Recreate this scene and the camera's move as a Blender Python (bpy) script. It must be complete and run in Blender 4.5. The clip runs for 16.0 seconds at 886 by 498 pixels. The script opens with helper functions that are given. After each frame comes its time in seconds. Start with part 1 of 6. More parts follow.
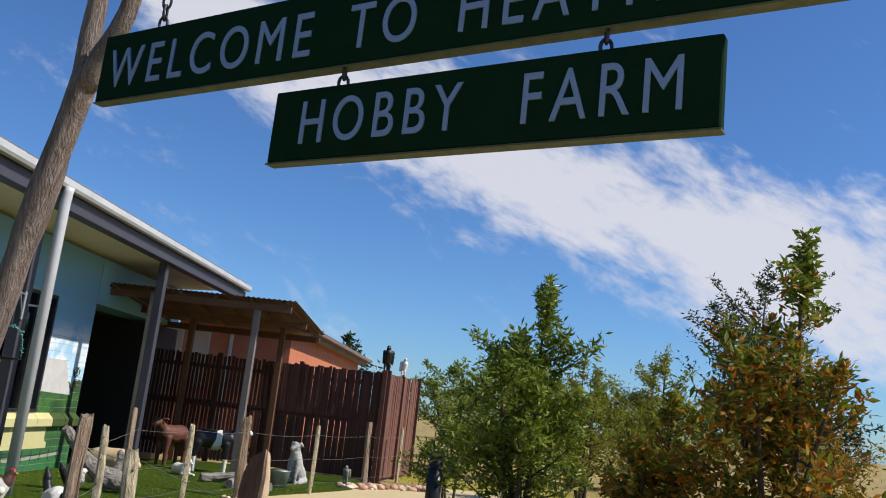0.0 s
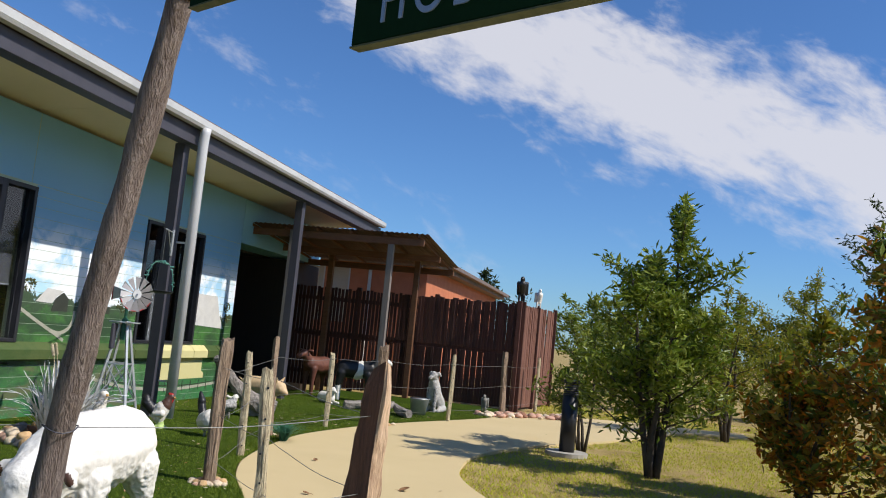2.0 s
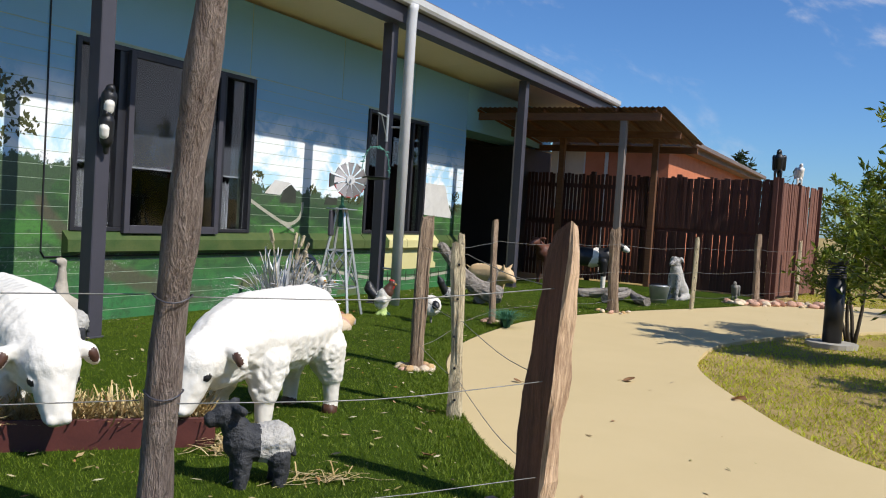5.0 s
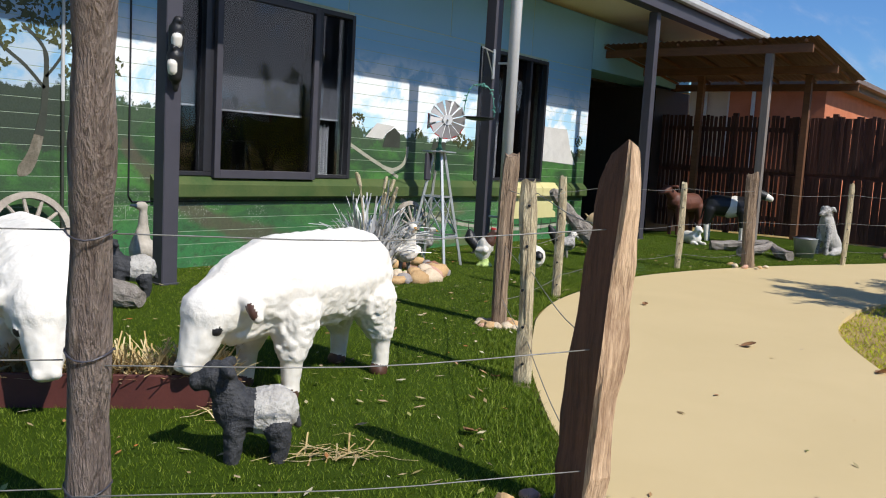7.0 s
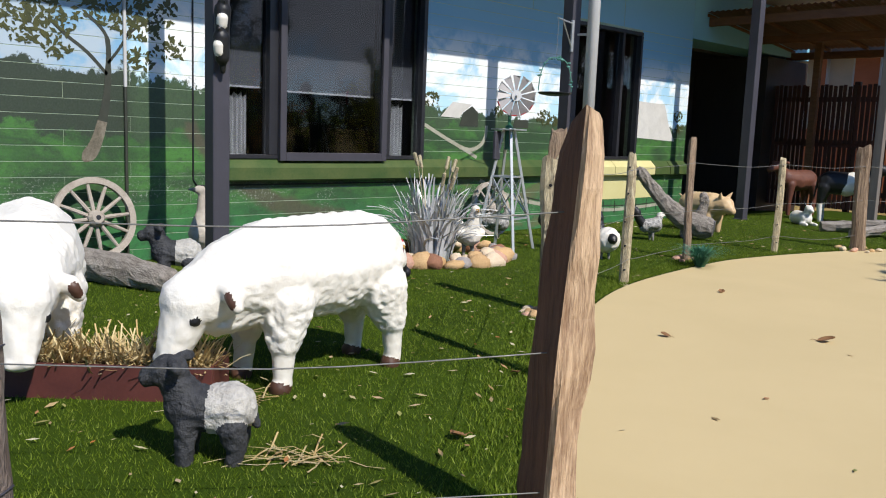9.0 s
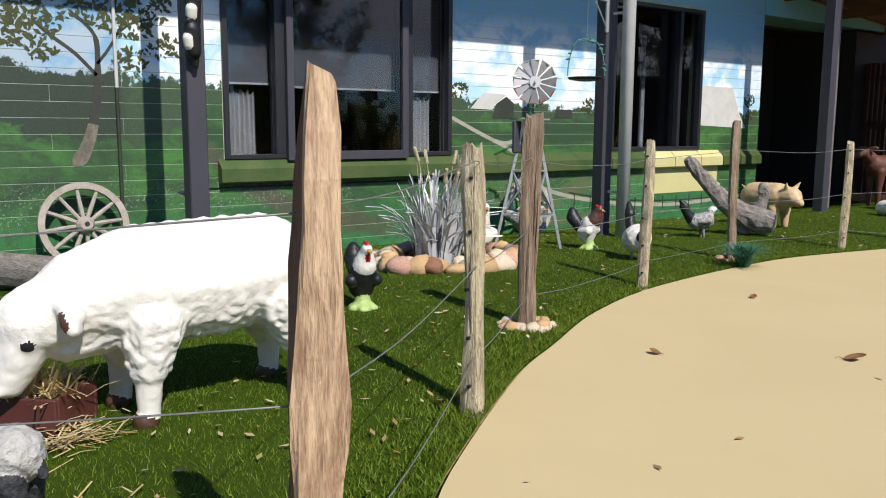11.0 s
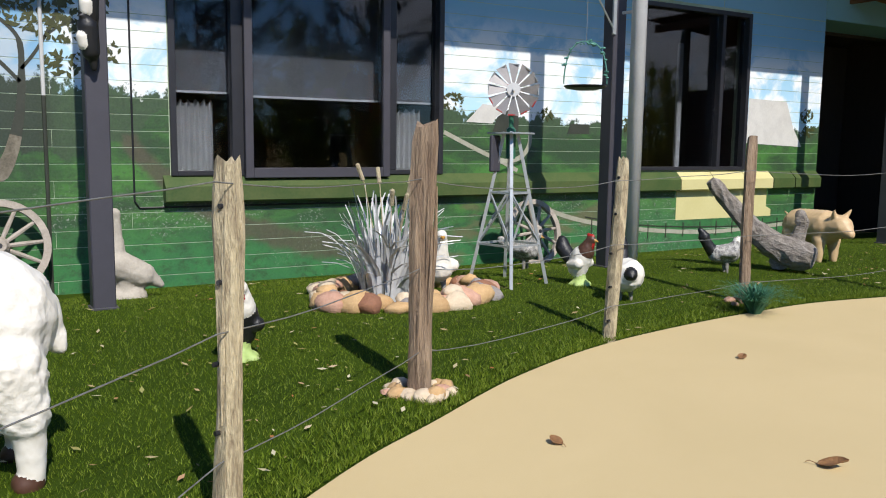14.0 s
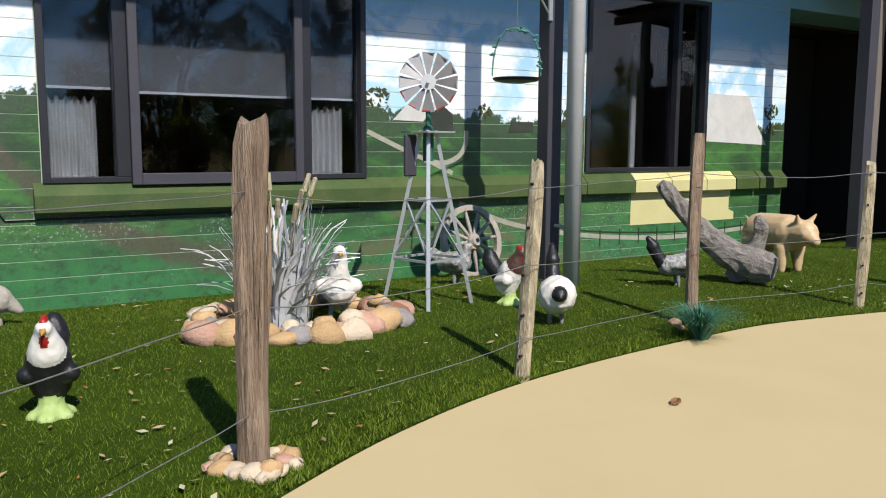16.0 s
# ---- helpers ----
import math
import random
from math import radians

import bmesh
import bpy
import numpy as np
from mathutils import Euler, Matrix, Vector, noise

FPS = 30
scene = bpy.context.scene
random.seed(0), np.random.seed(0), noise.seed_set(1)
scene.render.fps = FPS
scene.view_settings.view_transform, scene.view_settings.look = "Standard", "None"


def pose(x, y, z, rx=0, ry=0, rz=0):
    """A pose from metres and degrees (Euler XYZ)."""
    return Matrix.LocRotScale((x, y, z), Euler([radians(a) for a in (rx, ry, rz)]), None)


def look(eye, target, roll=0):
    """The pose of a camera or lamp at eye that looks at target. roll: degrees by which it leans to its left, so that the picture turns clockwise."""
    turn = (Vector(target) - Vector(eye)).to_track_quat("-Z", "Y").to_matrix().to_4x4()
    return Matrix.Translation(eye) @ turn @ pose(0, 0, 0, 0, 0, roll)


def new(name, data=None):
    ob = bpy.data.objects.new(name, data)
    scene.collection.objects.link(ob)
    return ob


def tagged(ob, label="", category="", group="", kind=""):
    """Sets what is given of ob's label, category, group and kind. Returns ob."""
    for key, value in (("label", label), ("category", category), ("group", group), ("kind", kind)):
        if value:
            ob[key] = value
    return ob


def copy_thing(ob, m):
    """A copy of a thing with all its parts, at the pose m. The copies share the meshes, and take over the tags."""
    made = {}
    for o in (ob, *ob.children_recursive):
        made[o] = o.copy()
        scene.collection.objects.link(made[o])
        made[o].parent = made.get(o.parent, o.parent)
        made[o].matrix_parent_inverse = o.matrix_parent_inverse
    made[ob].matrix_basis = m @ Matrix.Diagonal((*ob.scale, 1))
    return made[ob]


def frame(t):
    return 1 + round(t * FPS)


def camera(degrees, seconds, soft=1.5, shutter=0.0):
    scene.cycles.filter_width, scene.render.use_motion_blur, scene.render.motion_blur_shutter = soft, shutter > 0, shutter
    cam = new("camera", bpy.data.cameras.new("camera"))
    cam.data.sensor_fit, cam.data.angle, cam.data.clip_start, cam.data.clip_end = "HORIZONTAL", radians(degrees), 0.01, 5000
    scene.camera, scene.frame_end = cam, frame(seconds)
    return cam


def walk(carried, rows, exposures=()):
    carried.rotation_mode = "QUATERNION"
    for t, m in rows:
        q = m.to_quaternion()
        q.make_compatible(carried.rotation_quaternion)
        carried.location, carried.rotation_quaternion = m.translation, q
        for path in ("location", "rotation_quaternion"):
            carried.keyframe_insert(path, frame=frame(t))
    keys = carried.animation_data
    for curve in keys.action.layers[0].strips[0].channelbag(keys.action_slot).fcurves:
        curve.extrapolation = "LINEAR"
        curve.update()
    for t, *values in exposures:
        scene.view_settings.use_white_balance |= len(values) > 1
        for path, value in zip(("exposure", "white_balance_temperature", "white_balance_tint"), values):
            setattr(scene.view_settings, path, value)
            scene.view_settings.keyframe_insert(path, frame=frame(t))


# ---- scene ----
cam = camera(55.9, 16.0, soft=1.05)
PATH = [
    (0, (0.401, 0.060, 1.585), (0.296, 2.019, 1.972), 6.3),
    (0.5, (0.419, 0.101, 1.572), (0.250, 2.063, 1.922), 6.5),
    (1, (0.429, 0.146, 1.552), (0.191, 2.108, 1.860), 6.4),
    (1.5, (0.461, 0.193, 1.515), (0.139, 2.150, 1.775), 6.0),
    (2, (0.517, 0.229, 1.465), (0.102, 2.174, 1.673), 5.6),
    (2.5, (0.545, 0.286, 1.438), (0.037, 2.213, 1.601), 5.7),
    (3, (0.552, 0.412, 1.425), (-0.054, 2.315, 1.532), 5.5),
    (3.5, (0.551, 0.561, 1.404), (-0.144, 2.436, 1.454), 5.2),
    (4, (0.552, 0.754, 1.385), (-0.230, 2.595, 1.381), 4.8),
    (4.5, (0.554, 0.966, 1.351), (-0.312, 2.768, 1.303), 4.3),
    (5, (0.556, 1.176, 1.308), (-0.391, 2.936, 1.220), 3.7),
    (7.5, (0.550, 2.228, 1.217), (-0.730, 3.746, 0.973), 2.9),
    (8, (0.639, 2.343, 1.222), (-0.697, 3.809, 0.966), 2.3),
    (10.5, (0.775, 3.514, 1.200), (-0.773, 4.745, 0.905), 1.3),
    (11, (0.800, 3.791, 1.182), (-0.788, 4.973, 0.895), 0.3),
    (11.5, (0.800, 4.043, 1.165), (-0.816, 5.186, 0.882), 0.5),
    (12, (0.798, 4.258, 1.162), (-0.846, 5.364, 0.888), 0.5),
    (12.5, (0.774, 4.506, 1.157), (-0.896, 5.574, 0.895), 0.5),
    (13, (0.708, 4.728, 1.158), (-0.978, 5.773, 0.903), 0.6),
    (13.5, (0.608, 5.008, 1.159), (-1.091, 6.032, 0.909), 0.7),
    (14, (0.512, 5.248, 1.161), (-1.194, 6.263, 0.915), 0.7),
    (14.5, (0.408, 5.452, 1.173), (-1.299, 6.464, 0.925), 0.8),
    (15, (0.299, 5.697, 1.162), (-1.411, 6.707, 0.925), 0.1),
    (15.5, (0.163, 5.916, 1.168), (-1.536, 6.944, 0.927), 0.1),
    (16, (0.033, 6.133, 1.173), (-1.648, 7.188, 0.927), 0.3),
]
walk(cam, [(t, look(eye, target, roll)) for t, eye, target, roll in PATH])

# ---- sky, sun ----
SUN_ELEV, SUN_AZ = radians(45.8), radians(-5)      # azimuth from +x towards +y
sun_way = Vector((math.cos(SUN_ELEV) * math.cos(SUN_AZ), math.cos(SUN_ELEV) * math.sin(SUN_AZ), math.sin(SUN_ELEV)))
sun = new("sun", bpy.data.lights.new("sun", "SUN"))
sun.data.energy, sun.data.angle, sun.data.color = 5.0, radians(0.55), (1.0, 0.95, 0.87)
sun.matrix_world = look(sun_way * 50, (0, 0, 0))
scene.view_settings.exposure = 0.0


class Nodes:
    """Short hand for building node trees."""

    def __init__(self, tree):
        self.t = tree

    def add(self, kind, **props):
        n = self.t.nodes.new(kind)
        for key, value in props.items():
            setattr(n, key, value)
        return n

    def put(self, socket, value):
        if hasattr(value, "is_output"):
            self.t.links.new(value, socket)
        else:
            socket.default_value = value

    def math(self, op, a, b=0.0, clamp=False):
        n = self.add("ShaderNodeMath", operation=op, use_clamp=clamp)
        self.put(n.inputs[0], a), self.put(n.inputs[1], b)
        return n.outputs[0]

    def mix(self, fac, a, b, mode="MIX"):
        n = self.add("ShaderNodeMix", data_type="RGBA", blend_type=mode)
        self.put(n.inputs[0], fac), self.put(n.inputs[6], a), self.put(n.inputs[7], b)
        return n.outputs[2]

    def noise(self, vector, scale, detail=4.0, rough=0.55, distort=0.0):
        n = self.add("ShaderNodeTexNoise")
        if vector is not None:
            self.put(n.inputs["Vector"], vector)
        n.inputs["Scale"].default_value, n.inputs["Detail"].default_value = scale, detail
        n.inputs["Roughness"].default_value, n.inputs["Distortion"].default_value = rough, distort
        return n.outputs["Fac"]

    def ramp(self, fac, lo, hi, a=0.0, b=1.0):
        n = self.add("ShaderNodeMapRange", interpolation_type="SMOOTHSTEP")
        self.put(n.inputs[0], fac)
        for k, v in enumerate((lo, hi, a, b)):
            n.inputs[k + 1].default_value = v
        return n.outputs[0]

    def scaled(self, vector, s):
        n = self.add("ShaderNodeMapping")
        self.put(n.inputs[0], vector)
        n.inputs["Scale"].default_value = s
        return n.outputs[0]


def rgb(r, g, b):
    return (r, g, b, 1.0)


world = bpy.data.worlds.new("world")
scene.world = world
world.use_nodes = True
world.node_tree.nodes.clear()
N = Nodes(world.node_tree)
sky = N.add("ShaderNodeTexSky", sky_type="NISHITA", sun_disc=False)
sky.sun_elevation, sky.sun_rotation = SUN_ELEV, math.pi / 2 - SUN_AZ
sky.air_density, sky.dust_density, sky.ozone_density = 1.0, 0.3, 3.0
way = N.add("ShaderNodeTexCoord").outputs["Generated"]
axes = N.add("ShaderNodeSeparateXYZ")
N.put(axes.inputs[0], way)
ahead = N.math("MAXIMUM", axes.outputs[1], 0.12)
across, rise = N.math("DIVIDE", axes.outputs[0], ahead), N.math("DIVIDE", axes.outputs[2], ahead)
flat = N.add("ShaderNodeCombineXYZ")
N.put(flat.inputs[0], across), N.put(flat.inputs[1], N.math("ADD", rise, N.math("MULTIPLY", across, 0.35)))
middle = N.math("ADD", N.math("MULTIPLY", across, -0.36), N.math("MULTIPLY", N.math("MULTIPLY", across, across), 0.2))
off = N.math("SUBTRACT", rise, N.math("ADD", middle, 0.322))
wide = N.math("ADD", 0.10, N.math("MULTIPLY", across, 0.03))
big = N.noise(N.scaled(flat.outputs[0], (2.2, 5, 1)), 2.0, 5, 0.6, 0.3)
fine = N.noise(N.scaled(flat.outputs[0], (8, 13, 1)), 2.6, 6, 0.62, 0.3)
body = N.math("SUBTRACT", 1.0, N.math("DIVIDE", N.math("ABSOLUTE", off), wide))
body = N.math("ADD", N.math("MULTIPLY", body, 0.55), N.math("ADD", N.math("MULTIPLY", N.math("SUBTRACT", big, 0.5), 1.5), N.math("MULTIPLY", N.math("SUBTRACT", fine, 0.5), 0.8)))
cloud = N.math("MULTIPLY", N.ramp(body, -0.12, 0.42), 0.88)
wisps = N.math("MULTIPLY", N.ramp(N.math("ADD", big, N.math("MULTIPLY", fine, 0.4)), 0.76, 0.98), 0.35)
cloud = N.math("MULTIPLY", N.math("MAXIMUM", cloud, wisps), N.ramp(axes.outputs[1], 0.15, 0.45))
tint = N.mix(1.0, sky.outputs[0], rgb(0.60, 0.90, 1.28), "MULTIPLY")
mixed = N.mix(cloud, tint, rgb(7.4, 7.4, 8.0))
back = N.add("ShaderNodeBackground")
N.put(back.inputs[0], mixed)
back.inputs[1].default_value = 0.10
N.put(N.add("ShaderNodeOutputWorld").inputs[0], back.outputs[0])


# ---- materials ----
def material(name, color, dark=None, rough=0.7, scale=8.0, fine=60.0, bump=0.3, depth=0.01, metal=0.0, stretch=(1, 1, 1), spread=0.5, vary=0.0, coat=0.0, tie="Object", spec=0.5):
    """A surface of two mixed tones, with grain at two scales and a fine relief."""
    m = bpy.data.materials.new(name)
    m.use_nodes = True
    n = Nodes(m.node_tree)
    b = m.node_tree.nodes["Principled BSDF"]
    dark = dark or tuple(c * 0.6 for c in color)
    where = n.add("ShaderNodeTexCoord").outputs["Object"] if tie == "Object" else n.add("ShaderNodeNewGeometry").outputs["Position"]
    where = n.scaled(where, stretch)
    one, two = n.noise(where, scale, 5, 0.6, 0.4), n.noise(where, fine, 4, 0.6)
    fac = n.ramp(n.math("ADD", n.math("MULTIPLY", one, 0.65), n.math("MULTIPLY", two, 0.35)), 0.5 - spread / 2, 0.5 + spread / 2)
    col = n.mix(fac, rgb(*dark), rgb(*color))
    if vary:
        r = n.add("ShaderNodeObjectInfo").outputs["Random"]
        hsv = n.add("ShaderNodeHueSaturation")
        n.put(hsv.inputs["Value"], n.math("ADD", 1 - vary / 2, n.math("MULTIPLY", r, vary)))
        n.put(hsv.inputs["Color"], col)
        col = hsv.outputs[0]
    n.put(b.inputs["Base Color"], col)
    n.put(b.inputs["Roughness"], n.math("ADD", rough - 0.08, n.math("MULTIPLY", two, 0.16)))
    b.inputs["Specular IOR Level"].default_value = spec
    b.inputs["Metallic"].default_value, b.inputs["Coat Weight"].default_value = metal, coat
    if bump:
        bp = n.add("ShaderNodeBump")
        bp.inputs["Strength"].default_value, bp.inputs["Distance"].default_value = bump, depth
        n.put(bp.inputs["Height"], n.math("ADD", two, n.math("MULTIPLY", one, 1.5)))
        n.put(b.inputs["Normal"], bp.outputs[0])
    return m


def island_material(name, tones, rough=0.6, through_light=0.0):
    """Many small loose pieces in one mesh, each island of its own tone."""
    m = bpy.data.materials.new(name)
    m.use_nodes = True
    n = Nodes(m.node_tree)
    b = m.node_tree.nodes["Principled BSDF"]
    r = n.add("ShaderNodeNewGeometry").outputs["Random Per Island"]
    cr = n.add("ShaderNodeValToRGB")
    n.put(cr.inputs[0], r)
    e = cr.color_ramp.elements
    while len(e) < len(tones):
        e.new(0.5)
    for k, tone in enumerate(tones):
        e[k].position, e[k].color = k / max(1, len(tones) - 1), rgb(*tone)
    n.put(b.inputs["Base Color"], cr.outputs[0])
    b.inputs["Roughness"].default_value = rough
    b.inputs["Specular IOR Level"].default_value = 0.25
    if through_light:
        tr, ad = n.add("ShaderNodeBsdfTranslucent"), n.add("ShaderNodeMixShader")
        n.put(tr.inputs[0], cr.outputs[0])
        ad.inputs[0].default_value = through_light
        n.put(ad.inputs[1], b.outputs[0]), n.put(ad.inputs[2], tr.outputs[0])
        n.put(m.node_tree.nodes["Material Output"].inputs[0], ad.outputs[0])
    return m


M_PATH = material("tan_path_coating", (0.62, 0.485, 0.258), (0.55, 0.428, 0.22), 0.85, 0.9, 180, 0.25, 0.004, spread=0.7, tie="World")
M_TURF = material("green_turf", (0.05, 0.085, 0.005), (0.024, 0.045, 0.003), 0.9, 1.2, 90, 0.6, 0.02, spread=0.6, tie="World", spec=0.1)
M_DRY = material("dry_lawn", (0.46, 0.34, 0.15), (0.24, 0.18, 0.06), 0.95, 1.3, 40, 0.8, 0.03, spread=0.35, tie="World", spec=0.1)
M_POST = material("grey_weathered_wood", (0.45, 0.33, 0.225), (0.15, 0.095, 0.062), 0.85, 6, 40, 0.9, 0.02, stretch=(5, 5, 0.45), spread=0.4)
M_POSTOLD = material("orange_brown_split_wood", (0.76, 0.55, 0.36), (0.20, 0.11, 0.06), 0.85, 11, 60, 0.8, 0.012, stretch=(3.0, 3.0, 0.3), spread=0.45)
# Darker copy of the split wood for the gate post's shaded face.
M_POSTOLDSHADE = material("shaded_split_wood", (0.20, 0.095, 0.055), (0.07, 0.032, 0.02), 0.85, 9, 50, 0.8, 0.012, stretch=(3.0, 3.0, 0.3), spread=0.45)
M_POSTLIGHT = material("lichen_weathered_wood", (0.70, 0.60, 0.39), (0.26, 0.20, 0.125), 0.85, 8, 40, 0.9, 0.015, stretch=(4, 4, 0.8), spread=0.4)
M_BARK = material("grey_brown_bark", (0.43, 0.345, 0.295), (0.16, 0.115, 0.095), 0.9, 12, 50, 1.0, 0.04, stretch=(3.0, 3.0, 0.5), spread=0.4)
M_STEM = material("dark_stem_bark", (0.09, 0.07, 0.05), (0.045, 0.035, 0.025), 0.9, 12, 60, 0.7, 0.01)
M_DRIFT = material("silver_driftwood", (0.42, 0.375, 0.33), (0.15, 0.125, 0.105), 0.85, 7, 40, 0.9, 0.02, stretch=(1, 3, 3), spread=0.45)
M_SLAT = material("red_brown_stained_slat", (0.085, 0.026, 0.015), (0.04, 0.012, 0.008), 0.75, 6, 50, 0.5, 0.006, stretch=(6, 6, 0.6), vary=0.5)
# Lighter copy of the slat stain: sunlight put into the colour.
M_SLATSUNLIT = material("sunlit_red_brown_slat", (0.24, 0.105, 0.07), (0.12, 0.05, 0.033), 0.8, 6, 50, 0.5, 0.006, stretch=(6, 6, 0.6), vary=0.4)
M_TIMBER = material("brown_pergola_timber", (0.20, 0.085, 0.035), (0.11, 0.045, 0.02), 0.7, 5, 50, 0.4, 0.006, stretch=(1, 5, 5), vary=0.3)
M_GREYWOOD = material("grey_painted_timber_post", (0.22, 0.19, 0.165), (0.15, 0.125, 0.11), 0.7, 6, 50, 0.3, 0.004, stretch=(4, 4, 0.5))
M_STEEL = material("charcoal_painted_steel", (0.06, 0.057, 0.072), (0.045, 0.043, 0.055), 0.55, 4, 80, 0.08, 0.002)
M_BLACK = material("black_painted_metal", (0.02, 0.02, 0.023), (0.013, 0.013, 0.016), 0.4, 5, 80, 0.1, 0.002)
M_FRAME = material("black_aluminium_frame", (0.028, 0.028, 0.034), (0.02, 0.02, 0.025), 0.4, 5, 90, 0.06, 0.001)
M_PIPE = material("pale_grey_downpipe_paint", (0.62, 0.62, 0.62), (0.5, 0.5, 0.5), 0.45, 3, 60, 0.06, 0.002)
M_GUTTER = material("pale_grey_gutter_paint", (0.6, 0.6, 0.58), (0.45, 0.45, 0.44), 0.45, 2, 60, 0.06, 0.002)
M_SOFFIT = material("cream_soffit_sheet", (0.82, 0.72, 0.48), (0.76, 0.66, 0.43), 0.75, 1.2, 70, 0.08, 0.002)
M_TIN = material("rusty_corrugated_tin", (0.15, 0.075, 0.05), (0.09, 0.05, 0.035), 0.6, 3, 40, 0.3, 0.004, metal=0.2)
M_GALV = material("galvanised_steel", (0.52, 0.54, 0.55), (0.4, 0.42, 0.43), 0.4, 10, 90, 0.12, 0.002, metal=0.5)
M_WIRE = material("dull_fence_wire", (0.28, 0.28, 0.27), (0.14, 0.14, 0.13), 0.5, 20, 90, 0.0, metal=0.4)
M_GREENTIN = material("dark_green_painted_tin", (0.03, 0.15, 0.09), (0.02, 0.1, 0.06), 0.5, 10, 90, 0.1, 0.002)
M_VERDI = material("verdigris_metal", (0.12, 0.33, 0.26), (0.06, 0.2, 0.16), 0.55, 20, 90, 0.2, 0.002)
M_SIGN = material("dark_green_sign_paint", (0.007, 0.028, 0.012), (0.005, 0.02, 0.008), 0.8, 6, 80, 0.12, 0.002, spec=0.05)
# Letters are white; the blue-grey of shade is put into their colour.
M_LETTER = material("shaded_white_letter_paint", (0.22, 0.31, 0.48), (0.17, 0.25, 0.40), 0.6, 20, 90, 0.1, 0.002)
M_SIGNEDGE = material("worn_sign_edge", (0.09, 0.10, 0.05), (0.03, 0.045, 0.02), 0.7, 20, 90, 0.2, 0.002)
M_TROUGH = material("brown_red_painted_trough", (0.12, 0.035, 0.028), (0.075, 0.022, 0.02), 0.5, 6, 70, 0.2, 0.003)
M_RUST = material("red_brown_terracotta", (0.16, 0.055, 0.03), (0.09, 0.03, 0.02), 0.6, 6, 70, 0.2, 0.003)
M_WHITE = material("cream_white_fleece_paint", (0.85, 0.83, 0.78), (0.78, 0.73, 0.64), 0.6, 5, 45, 0.35, 0.012, spread=0.7)
M_WHITESMOOTH = material("cream_white_statue_paint", (0.82, 0.79, 0.73), (0.72, 0.67, 0.58), 0.5, 6, 60, 0.15, 0.005)
M_HOOF = material("brown_hoof_paint", (0.10, 0.045, 0.028), (0.06, 0.028, 0.018), 0.5, 10, 60, 0.2, 0.003)
M_BLACKPAINT = material("black_statue_paint", (0.016, 0.016, 0.018), (0.01, 0.01, 0.011), 0.45, 10, 60, 0.4, 0.006)
M_DARKWOOL = material("charcoal_wool_paint", (0.05, 0.052, 0.058), (0.02, 0.021, 0.024), 0.7, 14, 60, 0.8, 0.012)
M_GREYWOOL = material("pale_grey_wool_paint", (0.55, 0.53, 0.49), (0.36, 0.34, 0.31), 0.75, 16, 60, 0.8, 0.012)
M_PIG = material("cream_pink_pig_paint", (0.68, 0.50, 0.28), (0.55, 0.37, 0.2), 0.5, 5, 60, 0.2, 0.004)
M_RED = material("red_comb_paint", (0.45, 0.025, 0.02), (0.3, 0.015, 0.012), 0.45, 12, 60, 0.2, 0.003)
M_LIME = material("lime_green_base_paint", (0.45, 0.58, 0.2), (0.33, 0.45, 0.14), 0.6, 14, 60, 0.4, 0.005)
M_BEAK = material("ochre_beak_paint", (0.5, 0.27, 0.05), (0.4, 0.2, 0.04), 0.5, 12, 60, 0.1, 0.002)
M_STONE = material("grey_cast_stone", (0.30, 0.28, 0.25), (0.19, 0.18, 0.16), 0.8, 9, 60, 0.5, 0.008)
M_TANSTONE = material("pale_tan_cast_stone", (0.52, 0.47, 0.40), (0.36, 0.32, 0.27), 0.8, 9, 60, 0.4, 0.006)
M_FEATHER = material("grey_speckled_statue_paint", (0.5, 0.48, 0.45), (0.13, 0.125, 0.12), 0.7, 30, 90, 0.5, 0.006, spread=0.25)
M_STRAW = island_material("yellow_straw", [(0.55, 0.42, 0.2), (0.42, 0.29, 0.12), (0.62, 0.52, 0.3), (0.36, 0.26, 0.12)], 0.75)
M_BLADE = island_material("green_turf_blade", [(0.10, 0.16, 0.007), (0.155, 0.225, 0.012), (0.068, 0.115, 0.005), (0.24, 0.30, 0.035), (0.12, 0.185, 0.009), (0.05, 0.09, 0.004)], 0.6, 0.2)
M_DRYBLADE = island_material("dry_grass_blade", [(0.54, 0.53, 0.035), (0.36, 0.45, 0.018), (0.58, 0.50, 0.09), (0.48, 0.53, 0.025), (0.52, 0.39, 0.10)], 0.8, 0.25)
M_LEAF = island_material("green_tree_leaf", [(0.11, 0.165, 0.012), (0.20, 0.26, 0.022), (0.06, 0.10, 0.009), (0.36, 0.40, 0.07), (0.14, 0.20, 0.015)], 0.36, 0.3)
M_LEAFYELLOW = island_material("yellow_green_leaf", [(0.19, 0.23, 0.02), (0.30, 0.29, 0.03), (0.11, 0.16, 0.014), (0.40, 0.32, 0.04)], 0.45, 0.42)
M_LEAFAUTUMN = island_material("autumn_leaf", [(0.07, 0.11, 0.009), (0.11, 0.15, 0.013), (0.50, 0.22, 0.015), (0.45, 0.14, 0.012), (0.05, 0.085, 0.007), (0.46, 0.15, 0.02), (0.10, 0.14, 0.012), (0.24, 0.11, 0.02), (0.16, 0.19, 0.02), (0.50, 0.32, 0.04), (0.08, 0.12, 0.01)], 0.5, 0.35)
M_LEAFDARK = island_material("dark_gum_leaf", [(0.03, 0.05, 0.016), (0.05, 0.075, 0.022), (0.022, 0.038, 0.012)], 0.5, 0.2)
